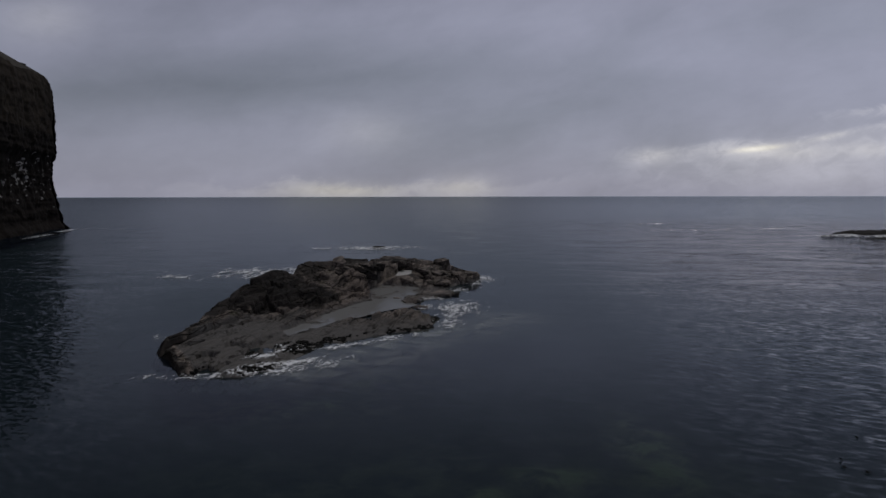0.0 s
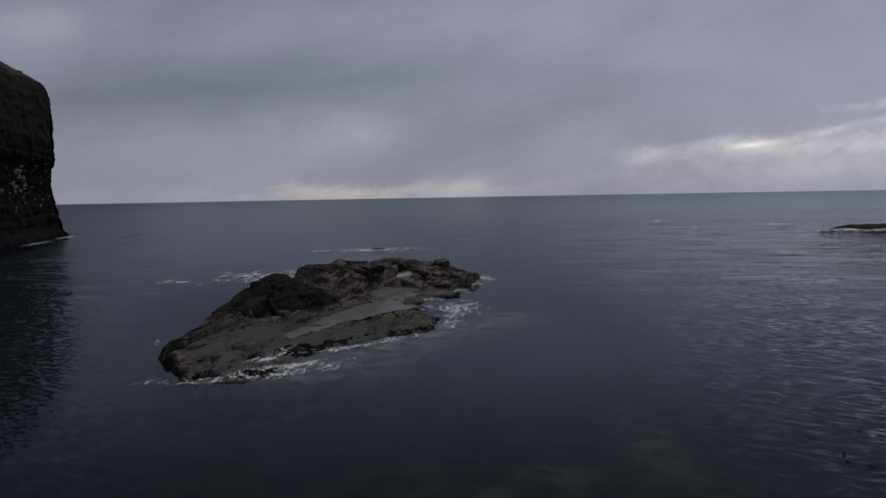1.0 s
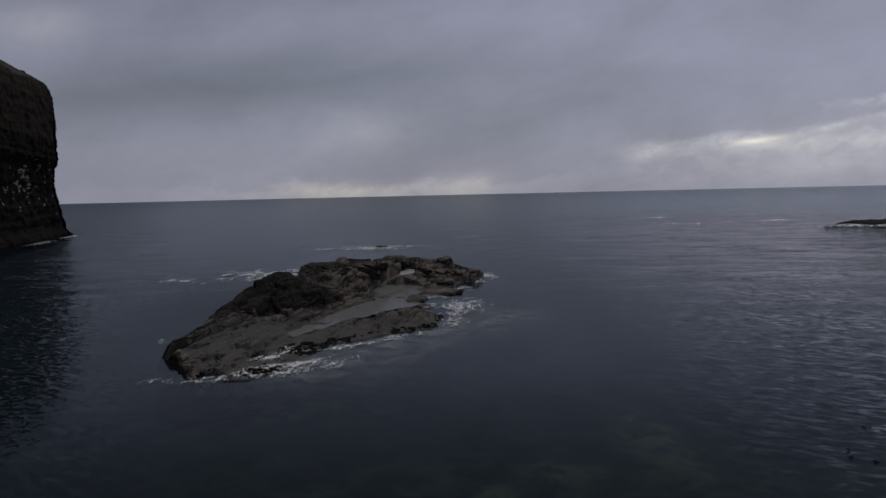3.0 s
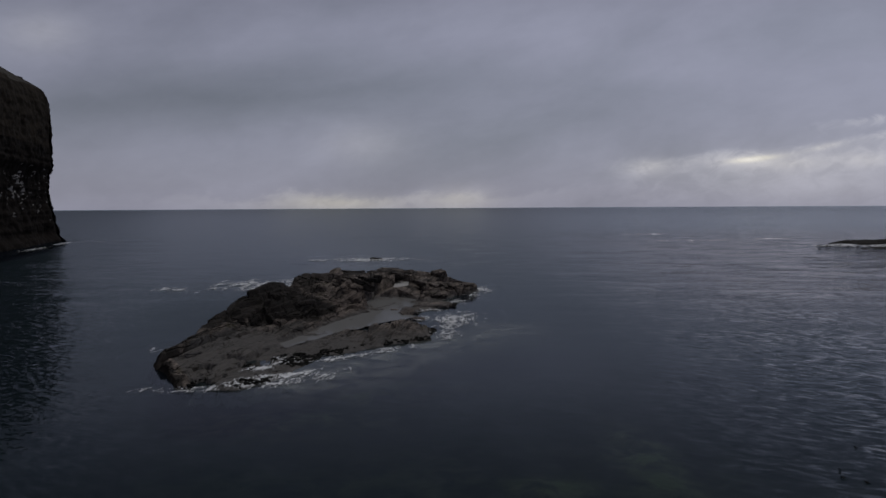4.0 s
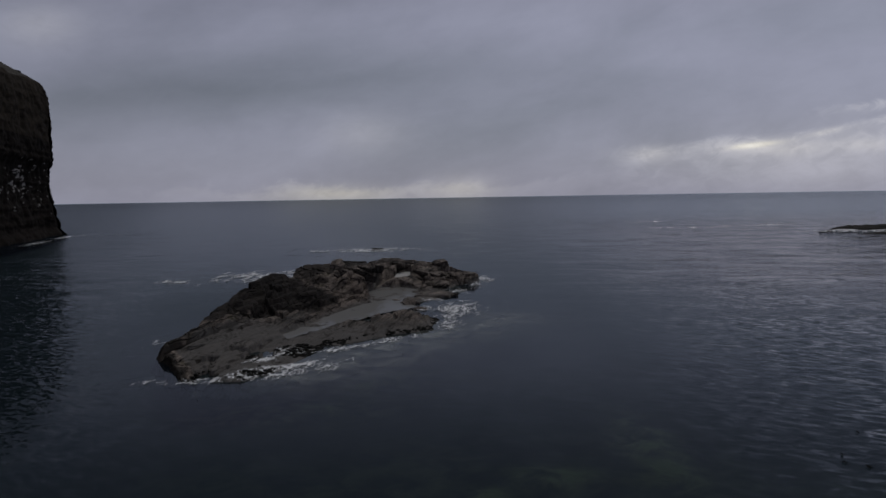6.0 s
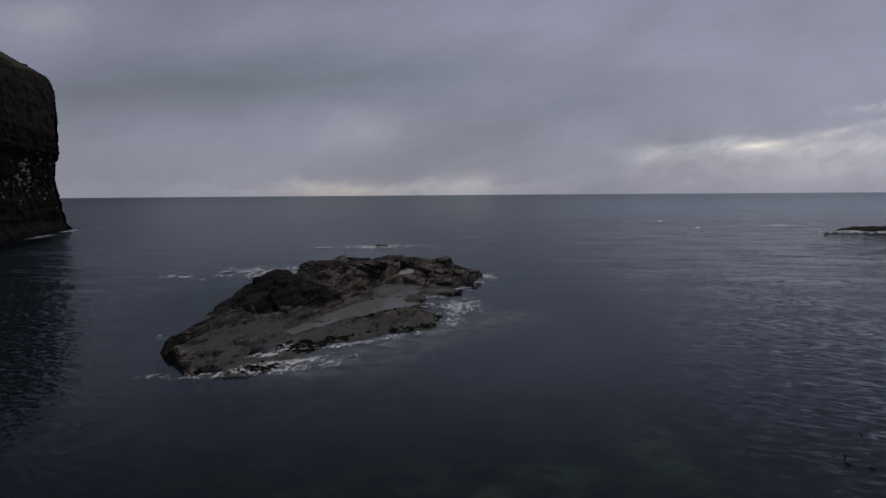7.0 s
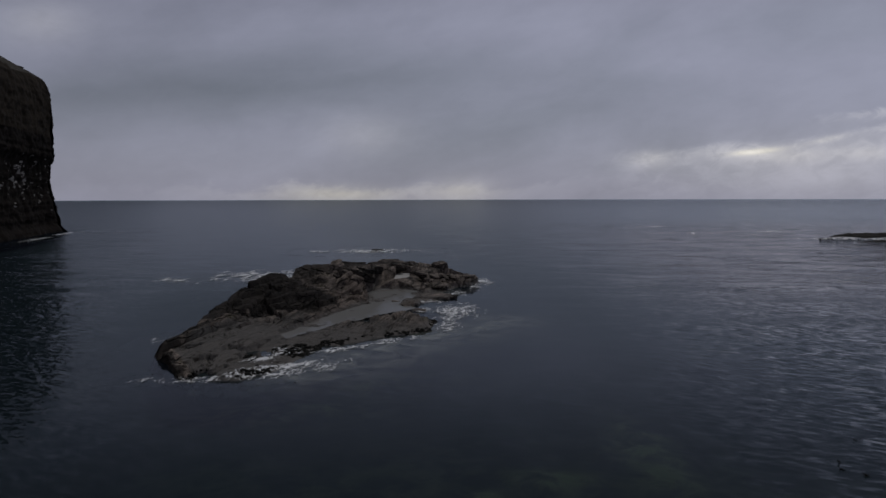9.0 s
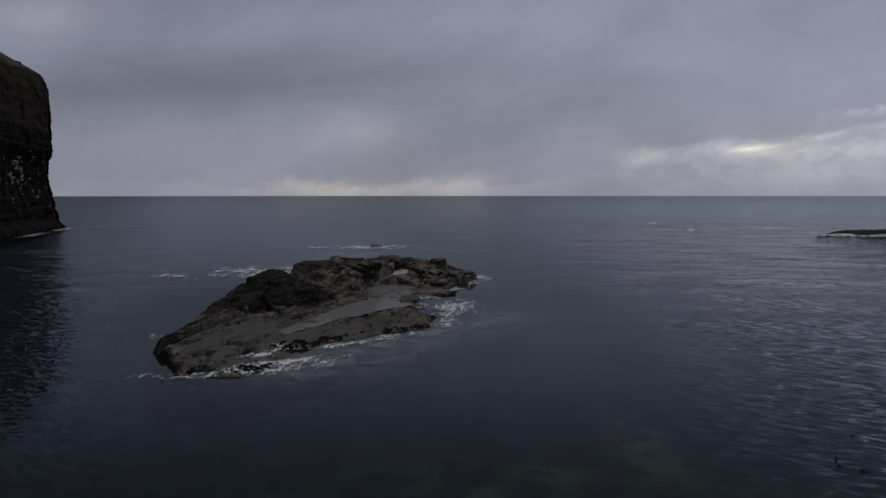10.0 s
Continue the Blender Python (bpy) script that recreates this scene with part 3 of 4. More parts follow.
    z = z - live * (0.42 * smooth(0.12, 0.04, e1) * smooth(0.35, 0.55, lattice(X * 0.4, Y * 0.4, 83)) + 0.14 * smooth(0.09, 0.03, e2) * smooth(0.4, 0.6, lattice(X * 0.5, Y * 0.5, 84)))
    # on the worn slab: thin sheets that end in ragged steps, and pits along the strike
    sheet = 0.5 + 0.30 * (aw + 30) + (fbm(a * 0.5, b * 0.16, 4, 87) - 0.5) * 3.2
    sf = sheet - np.floor(sheet)
    z = z + smoothness * (1 - channel) * 0.10 * (smooth(0.0, 0.10, sf) - sf)
    pits = fbm(a * 0.85, b * 0.30, 4, 88, 0.5)
    z = z - smoothness * (1 - channel) * 0.40 * smooth(0.615, 0.63, pits) * smooth(-24.5, -26.5, a)
    crack = np.abs(fbm(a * 0.55 + b * 0.08, b * 0.10 - a * 0.05, 3, 89) - 0.5)
    z = z - smoothness * (1 - channel) * 0.26 * smooth(0.009, 0.004, crack)
    lump = smooth(1.3, 0.7, q) * smooth(62, 66, wy) * smooth(84, 79, wy)
    z = z + lump * ((fbm(X * 0.4, Y * 0.4, 4, 64, 0.55) - 0.5) * 0.7)
    z = z + channel * (fbm(X * 0.55, Y * 0.35, 4, 91, 0.55) - 0.5) * 0.35 * smooth(0.3, -0.2, z - 0.2)
    z = z + inlet * (fbm(X * 0.5, Y * 0.5, 4, 93, 0.55) - 0.5) * 0.5 * smooth(0.2, -0.1, z)
    if detail:
        z = z + (fbm(X * 1.6, Y * 1.6, 5, 60, 0.6) - 0.5) * (0.16 + 0.16 * lump - 0.09 * smoothness)
    pool = pool_shape(X, Y)
    z = np.where((pool < 3.5) & (Y < POOL_SPOT[1] + 1.1 * (X - POOL_SPOT[0])), np.minimum(z, POOL_SPOT[2] + 0.06 - 0.45 * np.maximum(0, pool - 1.05) + (fbm(X * 0.9, Y * 0.9, 3, 95) - 0.5) * 0.2 * smooth(1.0, 1.5, pool)), z)
    z = np.where(pool < 2.6, np.maximum(z, POOL_SPOT[2] + 0.03 - 3.0 * np.maximum(0, pool - 1.15) + (fbm(X * 0.8, Y * 0.8, 3, 94) - 0.5) * smooth(1.0, 1.4, pool)), z)
    z = np.where(pool < 1.0, POOL_SPOT[2] + 0.9 * (pool - 0.97), z)
    return z, channel, t


island = empty("rock_island", -10, 80, 0)
tagged(island, "dark brown tilted rock island with cracked ledges rising from the sea", "rock island")
STEP = 0.075
gx, gy = np.meshgrid(np.arange(-27, 8, STEP), np.arange(44, 121, STEP))
gz, chan, gt = island_height(gx, gy)
keep = (np.maximum.reduce([gz[:-1, :-1], gz[1:, :-1], gz[:-1, 1:], gz[1:, 1:]]) > -0.9)
bedrock, used_rock = grid_object("bedrock", gx, gy, gz, keep, ROCK)
adopt(bedrock, island)
gq = (gx - np.interp(gy, ALONG, CREST_X)) / np.interp(gy, FOOT_Y, FOOT_D)
lich_shade = smooth(1.6, 0.85, gq + (fbm(gx * 0.3, gy * 0.3, 4, 620) - 0.5) * 0.9) * smooth(61, 65, gy) * smooth(84, 77, gy)
lich_shade = np.maximum(lich_shade, 0.45 * smooth(0.56, 0.68, fbm(gx * 0.22, gy * 0.12, 4, 630)) * smooth(60, 66, gy))
lich_shade = np.maximum(lich_shade, 0.40 * smooth(-33.2, -33.8, gx * 0.97 - gy * 0.24 + (fbm(gx * 0.5, gy * 0.3, 3, 640) - 0.5) * 0.8) * smooth(66, 62, gy))
lich_shade = np.maximum(lich_shade, 0.72 * smooth(0.42, 0.12, gt + (fbm(gx * 0.3, gy * 0.3, 4, 670) - 0.5) * 0.3) * smooth(80, 86, gy) * smooth(112, 100, gy))
# darker along the rim and end of the near tip
lich_shade = np.maximum(lich_shade, 0.75 * smooth(1.1, 0.2, gx - np.interp(gy, ALONG, CREST_X) + (fbm(gx, gy, 3, 660) - 0.5)) * smooth(60, 57, gy))
# undercut shade painted as dark lines under the beds' edges, along the strike
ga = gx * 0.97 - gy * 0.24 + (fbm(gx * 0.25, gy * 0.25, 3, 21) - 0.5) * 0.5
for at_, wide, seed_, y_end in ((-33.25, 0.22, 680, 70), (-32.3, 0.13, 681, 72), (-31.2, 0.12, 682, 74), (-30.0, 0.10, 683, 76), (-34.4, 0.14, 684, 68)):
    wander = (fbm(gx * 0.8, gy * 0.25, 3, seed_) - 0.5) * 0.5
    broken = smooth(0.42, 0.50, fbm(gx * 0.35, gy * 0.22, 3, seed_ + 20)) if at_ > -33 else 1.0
    lich_shade = np.maximum(lich_shade, 1.1 * smooth(wide, wide * 0.5, np.abs(ga - at_ + wander)) * broken * smooth(49, 54, gy) * smooth(y_end, y_end - 5, gy))
worn = smooth(-33.9, -33.2, gx * 0.97 - gy * 0.24 + (fbm(gx * 0.4, gy * 0.4, 3, 650) - 0.5)) * smooth(73, 62, gy) * smooth(1.0, 1.5, gq)
worn = np.maximum(worn, 0.85 * smooth(0.75, 0.25, gz) * smooth(60, 62, gy))
worn_layer = bedrock.data.attributes.new("worn", "FLOAT", "POINT")
worn_layer.data.foreach_set("value", worn.ravel()[used_rock].astype(np.float32))
crust_layer = bedrock.data.attributes.new("lichen_shade", "FLOAT", "POINT")
crust_layer.data.foreach_set("value", lich_shade.ravel()[used_rock].astype(np.float32))


# ---- sea, seabed ----
def rings(radii, sectors):
    ang = np.linspace(0, 2 * np.pi, sectors + 1)
    R, A = np.meshgrid(radii, ang, indexing="ij")
    return R * np.sin(A) + 0.9, R * np.cos(A) - 1.3


sea_x, sea_y = rings(np.concatenate([[0.001], np.geomspace(5, 4900, 330)]), 540)
far_off = np.hypot(sea_x, sea_y)
sea_z = ((fbm(sea_x * 0.08 + sea_y * 0.03, sea_y * 0.16, 1, 90) - 0.5) * 0.16) * smooth(900, 60, far_off)
sea, _ = grid_object("sea", sea_x, sea_y, sea_z, None, WATER, None, True)
tagged(sea, "dark blue-grey sea with small wind ripples under an overcast sky", "sea", kind="structure")

# the widest, faintest patch is no kelp bed: added to lighten the near water
REEFS = ((11.9, 41.0, 1.7, 6.0, 1.8), (5.6, 37, 2.6, 2.4, 1.2), (2.2, 35.5, 2.6, 1.6, 1.0), (3.0, 33.0, 18.0, 9.0, 0.45), (-11.6, 50.5, 5.0, 3.5, 1.0), (-8.0, 51.0, 4.0, 3.0, 0.95), (-6.5, 59, 6.0, 3.5, 1.0))
bx, by = rings(np.concatenate([[0.01], np.geomspace(6, 4900, 420)]), 480)
kelp = np.zeros(bx.shape)
for rx, ry, ra, rb, thick in REEFS:
    kelp = np.maximum(kelp, thick * np.exp(-(((bx - rx) / ra) ** 2 + ((by - ry) / rb) ** 2)))
kelp = kelp * (0.35 + 0.65 * smooth(0.25, 0.65, fbm(bx * 0.45, by * 0.45, 4, 70)))
bz = -3.0 + 0.3 * np.minimum(kelp, 1.2) + (fbm(bx * 0.2, by * 0.2, 4, 71) - 0.5) * 0.5
seabed, used = grid_object("seabed", bx, by, bz, None, SEABED, None, True)
tagged(seabed, "dim seabed with olive kelp patches under the water", "seabed", kind="structure")
layer = seabed.data.attributes.new("kelp", "FLOAT", "POINT")
layer.data.foreach_set("value", kelp.ravel()[used].astype(np.float32))


# ---- the headland ----
HEADLAND = [(-138, 271), (-134, 258), (-128, 232), (-121.5, 205), (-115, 180), (-105, 150), (-87, 115), (-70, 82), (-58, 50), (-54, 20),
            (-64, -30), (-140, -60), (-240, -30), (-330, 40), (-360, 160), (-320, 280), (-240, 310), (-175, 296), (-150, 283)]
PROFILE_Z = (-2, 0, 1.2, 3, 8, 14, 18, 24, 27.5, 28.5, 33, 40, 46, 49.5, 51.5)
PROFILE_OUT = (-0.7, -0.9, -1.6, -2.7, -3.3, -4.1, -4.5, -3.8, -1.8, -2.3, -2.2, -2.4, -3.0, -3.8, -4.9)


def closed_curve(points, count):
    """Points at even steps along a closed smooth line through the given corners."""
    P = np.array(points, float)
    n = len(P)
    out = []
    for i in range(n):
        p0, p1, p2, p3 = P[i - 1], P[i], P[(i + 1) % n], P[(i + 2) % n]
        for s in np.linspace(0, 1, 60, endpoint=False):
            out.append(0.5 * (2 * p1 + (p2 - p0) * s + (2 * p0 - 5 * p1 + 4 * p2 - p3) * s * s + (3 * p1 - p0 - 3 * p2 + p3) * s ** 3))
    out = np.array(out + [out[0]])
    length = np.concatenate([[0], np.cumsum(np.hypot(*np.diff(out, axis=0).T))])
    s = np.linspace(0, length[-1], count)
    return np.stack([np.interp(s, length, out[:, 0]), np.interp(s, length, out[:, 1])], -1), s


def headland_face():
    # finer steps on the seaward face
    C, s = closed_curve(HEADLAND, 1500)
    T = np.gradient(C, axis=0)
    T /= np.linalg.norm(T, axis=1)[:, None]
    N = np.stack([-T[:, 1], T[:, 0]], -1)
    middle = C.mean(0)
    if ((C - middle) * N).sum() < 0:
        N = -N
    zs = np.linspace(-2, 51.5, 160)
    S, Z = np.meshgrid(s, zs, indexing="ij")
    out = np.interp(Z, PROFILE_Z, PROFILE_OUT)
    out = out + (fbm(S * 0.05, Z * 0.03, 4, 101) - 0.5) * 5.0
    bed = lattice(S * 0.03, Z * 0.75, 102) + 0.6 * lattice(S * 0.06, Z * 1.6, 103)
    out = out + (bed - 0.8) * 0.55 * (1 - 0.6 * smooth(28, 34, Z)) + (fbm(S * 0.16, Z * 0.05, 4, 108) - 0.5) * (2.0 - 1.2 * smooth(28, 34, Z))
    edge, idn, ox, oy = cells(S * 0.28, Z * 0.16, 104)
    out = out + ((idn - 0.5) * 0.5 - 0.35 * smooth(0.1, 0.02, edge)) * (1 - 0.6 * smooth(28, 34, Z))
    out = out + (fbm(S * 0.5, Z * 0.5, 4, 105, 0.6) - 0.5) * 1.4
    Zw = Z + (fbm(S * 0.04, S * 0 + 3, 3, 106) - 0.5)[:, :] * 4.0 * smooth(25, 50, Z) + 1.6 * smooth(30, 50, Z)
    return C[:, None, 0] + N[:, None, 0] * out, C[:, None, 1] + N[:, None, 1] * out, Zw, S


headland = empty("sea_cliff", -200, 160, 0)
tagged(headland, "tall dark layered rock headland with a brown grassy top", "cliff")
hx, hy, hz, hs = headland_face()
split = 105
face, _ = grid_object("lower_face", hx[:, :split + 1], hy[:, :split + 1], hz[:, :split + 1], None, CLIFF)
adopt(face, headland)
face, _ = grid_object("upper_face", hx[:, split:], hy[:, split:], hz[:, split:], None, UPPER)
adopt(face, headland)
# the grass cap: rings drawn in from the rim, rising gently
rim = np.stack([hx[:, -1], hy[:, -1], hz[:, -1]], -1)
inner = np.array([rim[:, 0].mean(), rim[:, 1].mean()])
shrink = np.concatenate([[0.0, 0.004, 0.012, 0.03], np.linspace(0.06, 1, 24)])
tx = rim[None, :, 0] + (inner[0] - rim[None, :, 0]) * shrink[:, None]
ty = rim[None, :, 1] + (inner[1] - rim[None, :, 1]) * shrink[:, None]
tz = rim[None, :, 2] * (1 - shrink[:, None]) + 60 * shrink[:, None] + (fbm(tx * 0.15, ty * 0.15, 4, 107) - 0.5) * 1.2 * smooth(0, 0.03, shrink)[:, None] + 9.0 * smooth(-0.08, 0.16, shrink)[:, None] - 9.0 * float(smooth(-0.08, 0.16, np.array(0.0)))
cap, _ = grid_object("grass_cap", tx, ty, tz, None, GRASS, None, True)
adopt(cap, headland)
# a clod of turf that hangs over the rim
clod = bmesh.new()
bmesh.ops.create_icosphere(clod, subdivisions=3, radius=1.0)
for v_ in clod.verts:
    k = 1 + 0.5 * (float(fbm(np.array([v_.co.x * 2.1 + 5]), np.array([v_.co.y * 2.1 + v_.co.z * 3.0]), 4, 119)[0]) - 0.5)
    v_.co = Vector((v_.co.x * 2.0 * k, v_.co.y * 2.4 * k, v_.co.z * 0.45 * k - 0.15 * v_.co.x))
me_clod = bpy.data.meshes.new("turf_lip")
clod.to_mesh(me_clod)
clod.free()
me_clod.materials.append(GRASS)
lip = new("turf_lip", me_clod)
lip.location = (-144.3, 254.8, 56.75)
adopt(lip, headland)
# droppings of sea birds below the overhang: thin crusts on the ledges
fx, fy, fz = (0.25 * (g[:-1, :-1] + g[1:, :-1] + g[:-1, 1:] + g[1:, 1:]) for g in (hx, hy, hz))
fs = 0.5 * (hs[:-1, :-1] + hs[1:, :-1])
lace = fbm(fs * 0.34, fz * 1.3 + fs * 0.15, 5, 110, 0.6)
gate = fbm(fs * 0.07, fz * 0.10, 3, 112)
crust = (lace + (gate - 0.5) * 0.18 > 0.715) & (fz > 12) & (fz < 27) & (fy > 100)
crust |= (fbm(fs * 0.5, fz * 0.5, 4, 111, 0.6) + (gate - 0.5) * 0.4 > 0.765) & (fz > 7) & (fz < 24) & (fy > 100)
ox_, oy_ = np.gradient(hx, axis=0), np.gradient(hy, axis=0)
ln = np.hypot(ox_, oy_) + 1e-6
sgn = 1.0 if ((hx - inner[0]) * (-oy_) + (hy - inner[1]) * ox_).sum() > 0 else -1.0
guano, _ = grid_object("guano_crust", hx - sgn * oy_ / ln * 0.06, hy + sgn * ox_ / ln * 0.06, hz, crust, GUANO)
adopt(guano, headland)
tagged(guano, "white bird droppings crusted on the ledges", kind="stuff")


# ---- skerries ----
def skerry(name, x0, y0, length, width, height, turn, seed, label, step=0.25):
    n, m = int(length / step), int(width * 2.2 / step)
    U, V = np.meshgrid(np.linspace(-length / 2, length / 2, n), np.linspace(-width, width, m))
    env = 1 - (np.abs(U) / (length / 2)) ** 7 - (np.abs(V) / width) ** 1.6
    z = height * (env * 0.9 + (fbm(U * 0.12, V * 0.3, 4, seed) - 0.5) * 1.0)
    edge, idn, ox, oy = cells(U * 0.35, V * 0.6, seed + 1)
    z = z + (idn - 0.5) * height * 0.25 - 0.2 * height * smooth(0.1, 0.02, edge) + (fbm(U * 1.5, V * 1.5, 4, seed + 2) - 0.5) * 0.25
    c, s = math.cos(radians(turn)), math.sin(radians(turn))
    k = np.maximum.reduce([z[:-1, :-1], z[1:, :-1], z[:-1, 1:], z[1:, 1:]]) > -0.5
    ob, _ = grid_object(name, U * c - V * s, U * s + V * c, z, k, SKERRY)
    ob.location = (x0, y0, 0)
    return tagged(ob, label, "rock")


skerry("skerry", 146, 219, 60, 5.0, 1.65, -3, 201, "low black wet skerry washed by white surf", 0.3)
skerry("skerry", 129, 196, 34, 2.4, 0.7, -2, 207, "low black ledge awash in front of a longer skerry", 0.2)
skerry("skerry", 109.3, 209, 3.8, 1.6, 0.5, 4, 210, "small black rock beside the surf of a skerry", 0.15)
skerry("awash_rock", -14.6, 168, 3.0, 1.2, 0.42, 0, 213, "small black rock just breaking the sea surface", 0.12)


# ---- foam: lacy films floating on the water and washing over the low rock ----
def foam(x0, x1, y0, y1, step, density, label, mat, heap=0.0):
    X, Y = np.meshgrid(np.arange(x0, x1, step), np.arange(y0, y1, step))
    D = density(X, Y)
    sea_at = ((fbm(X * 0.08 + Y * 0.03, Y * 0.16, 1, 90) - 0.5) * 0.16) * smooth(900, 60, np.hypot(X, Y))
    zz = sea_at + 0.05 + 0.0005 * (Y - 40) + 0.05 * np.clip(D, 0, 1.2) * fbm(X * 1.2, Y * 1.2, 3, 20)
    zz = zz + heap * np.clip(D - 0.7, 0, 1) * (0.6 + 0.8 * fbm(X * 0.15, Y * 0.4, 3, 22))
    live = D > 0.04
    if y1 < 130:
        ground, _, _ = island_height(X, Y)
        wet = 0.20 + 0.25 * np.clip(D, 0, 1)
        zz = np.maximum(zz, np.minimum(ground, wet) + 0.03)
        live &= ground < wet
    k = live[:-1, :-1] & live[1:, :-1] & live[:-1, 1:] & live[1:, 1:]
    ob, used_ = grid_object("surf_foam", X, Y, zz, k, mat, None, True)
    at = ob.data.attributes.new("foam", "FLOAT", "POINT")
    at.data.foreach_set("value", D.ravel()[used_].astype(np.float32))
    return tagged(ob, label, "sea foam", "foam on the sea", "stuff")


def spot(x, y, a, b, amount, turn=0.0):
    c, s = math.cos(radians(turn)), math.sin(radians(turn))
    return lambda X, Y: amount * np.exp(-((((X - x) * c + (Y - y) * s) / a) ** 2 + ((-(X - x) * s + (Y - y) * c) / b) ** 2))


def blend(*spots):
    return lambda X, Y: np.maximum.reduce([f(X, Y) for f in spots])


FINE_FOAM, WIDE_FOAM = foam_material("foam_lace", 0.60, 0.50), foam_material("foam_streaks", 1.5, 0.30)
LONG_FOAM = foam_material("foam_lines", 5.0, 0.8)
foam(-26, 0, 43, 66, 0.12, blend(spot(-11.3, 51.6, 3.4, 1.1, 1.3, 38), spot(-11.0, 50.2, 3.2, 1.8, 1.0, 30), spot(-15.2, 48.4, 3.2, 0.8, 0.75, 20), spot(-12.6, 56.5, 1.0, 3.0, 0.85, -10),
     spot(-8.0, 57.8, 3.6, 1.0, 0.95, 32), spot(-4.0, 61.4, 3.6, 1.0, 0.95, 40), spot(-19.6, 48.0, 2.0, 0.9, 0.78, 20), spot(-17.0, 47.4, 1.8, 0.6, 0.9, 5), spot(-13.4, 53.2, 2.6, 0.9, 0.95, 50), spot(-12.0, 55.6, 3.6, 0.7, 1.05, 48), spot(-16.4, 48.4, 2.4, 0.5, 0.95, 12), spot(-9.4, 52.0, 4.2, 2.4, 0.80, 35), spot(-13.0, 49.0, 3.4, 1.2, 0.9, 20)),
     "white lacy surf washing over the near ledge of the island", FINE_FOAM)
foam(-8, 12, 60, 116, 0.16, blend(spot(0.6, 68.5, 1.7, 5.0, 0.95), spot(1.6, 77, 3.0, 6.5, 1.05, -10), spot(-1.6, 83.6, 2.6, 1.6, 0.85), spot(-4.4, 77.4, 1.5, 1.0, 1.0, 50), spot(-2.2, 77.6, 1.6, 2.2, 1.1),
     spot(2.0, 92, 2.0, 4, 0.80), spot(4.4, 98, 1.6, 5, 0.80), spot(6.0, 104, 1.6, 6, 0.9), spot(2.8, 108, 2.4, 5, 1.0)), "white surf drawn out beside the island's ledges", FINE_FOAM)
foam(-52, -13, 90, 138, 0.3, blend(spot(-26, 113, 15, 10, 0.94, 15), spot(-39, 108, 4, 3.5, 0.85), spot(-18.8, 101, 3.6, 11, 1.1, 8)),
     "streaks of white foam in the lee behind the island", WIDE_FOAM)
foam(-27, -21, 55, 70, 0.16, blend(spot(-23.4, 61.5, 1.6, 3.2, 0.62, -10)), "thin foam along the steep side of the island's tip", FINE_FOAM)
foam(-34, 2, 146, 190, 0.4, blend(spot(-17, 165, 12, 9, 1.0), spot(-27, 164, 3.5, 4, 0.95), spot(-13, 168, 6, 5, 1.1)), "thin ring of foam round a rock awash", WIDE_FOAM)
foam(88, 180, 180, 236, 0.5, blend(spot(141, 205, 26, 5.0, 2.0), spot(114, 208, 9, 5, 1.25), spot(104, 211, 8, 5, 0.66)), "white surf breaking over the low skerry", WIDE_FOAM, 0.9)
foam(-150, -96, 160, 290, 0.6, blend(spot(-118.5, 215, 2.8, 18, 0.9, 14), spot(-127, 248, 2.6, 16, 0.85, 14), spot(-122, 262, 12, 7, 0.58)),
     "white line of surf along the foot of the cliff", WIDE_FOAM)
foam(40, 170, 220, 330, 1.2, blend(spot(78, 300, 24, 6, 0.70), spot(112, 255, 28, 7, 0.72), spot(88, 244, 24, 6, 0.70)), "faint broken foam lines on the open sea", LONG_FOAM)

# ---- standing water on the island ----
ch = 0.25 * (chan[:-1, :-1] + chan[1:, :-1] + chan[:-1, 1:] + chan[1:, 1:])
low = np.minimum.reduce([gz[:-1, :-1], gz[1:, :-1], gz[:-1, 1:], gz[1:, 1:]])
pool, _ = grid_object("tide_channel", gx, gy, np.full(gx.shape, POOL_LEVEL) - 0.003 * np.clip(gy - 74, 0, 12), ((ch > 0.03) & (low < POOL_LEVEL) & (gy[:-1, :-1] > 62.5 + 1.2 * np.sin(gx[:-1, :-1] * 2.0)) & (gx[:-1, :-1] < -3.3 + 0.5 * np.sin(gy[:-1, :-1] * 1.3))), POOL, None, True)
tagged(pool, "still grey water lying in a channel across the rock island", "tide pool")
near_pool = (pool_shape(gx, gy) < 1.04)[:-1, :-1]
pool, _ = grid_object("tide_pool", gx, gy, np.full(gx.shape, POOL_SPOT[2]), near_pool & (low < POOL_SPOT[2]), PALE_POOL, None, True)
tagged(pool, "small rock pool, its water painted pale for the reflected sky", "tide pool")

# ---- black mussel and weed clumps along the low edge ----
rng = np.random.default_rng(4)


def lumps(name, spots, mat, label):
    base = bmesh.new()
    bmesh.ops.create_icosphere(base, subdivisions=2, radius=1.0)
    V0 = np.array([v.co[:] for v in base.verts])
    F0 = np.array([[v.index for v in f.verts] for f in base.faces])
    base.free()
    allv, allf = [], []
    for i, (x, y, z, r) in enumerate(spots):
        k = 1 + (rng.random(len(V0)) - 0.5) * 0.5
        w = V0 * k[:, None] * np.array([r * rng.uniform(0.8, 1.5), r * rng.uniform(0.8, 1.5), r * 0.6])
        allv.append(w + np.array([x, y, z]))
        allf.append(F0 + len(V0) * i)
    ob = mesh_object(name, np.concatenate(allv), np.concatenate(allf), mat)
    return tagged(ob, label, "seaweed", kind="stuff")


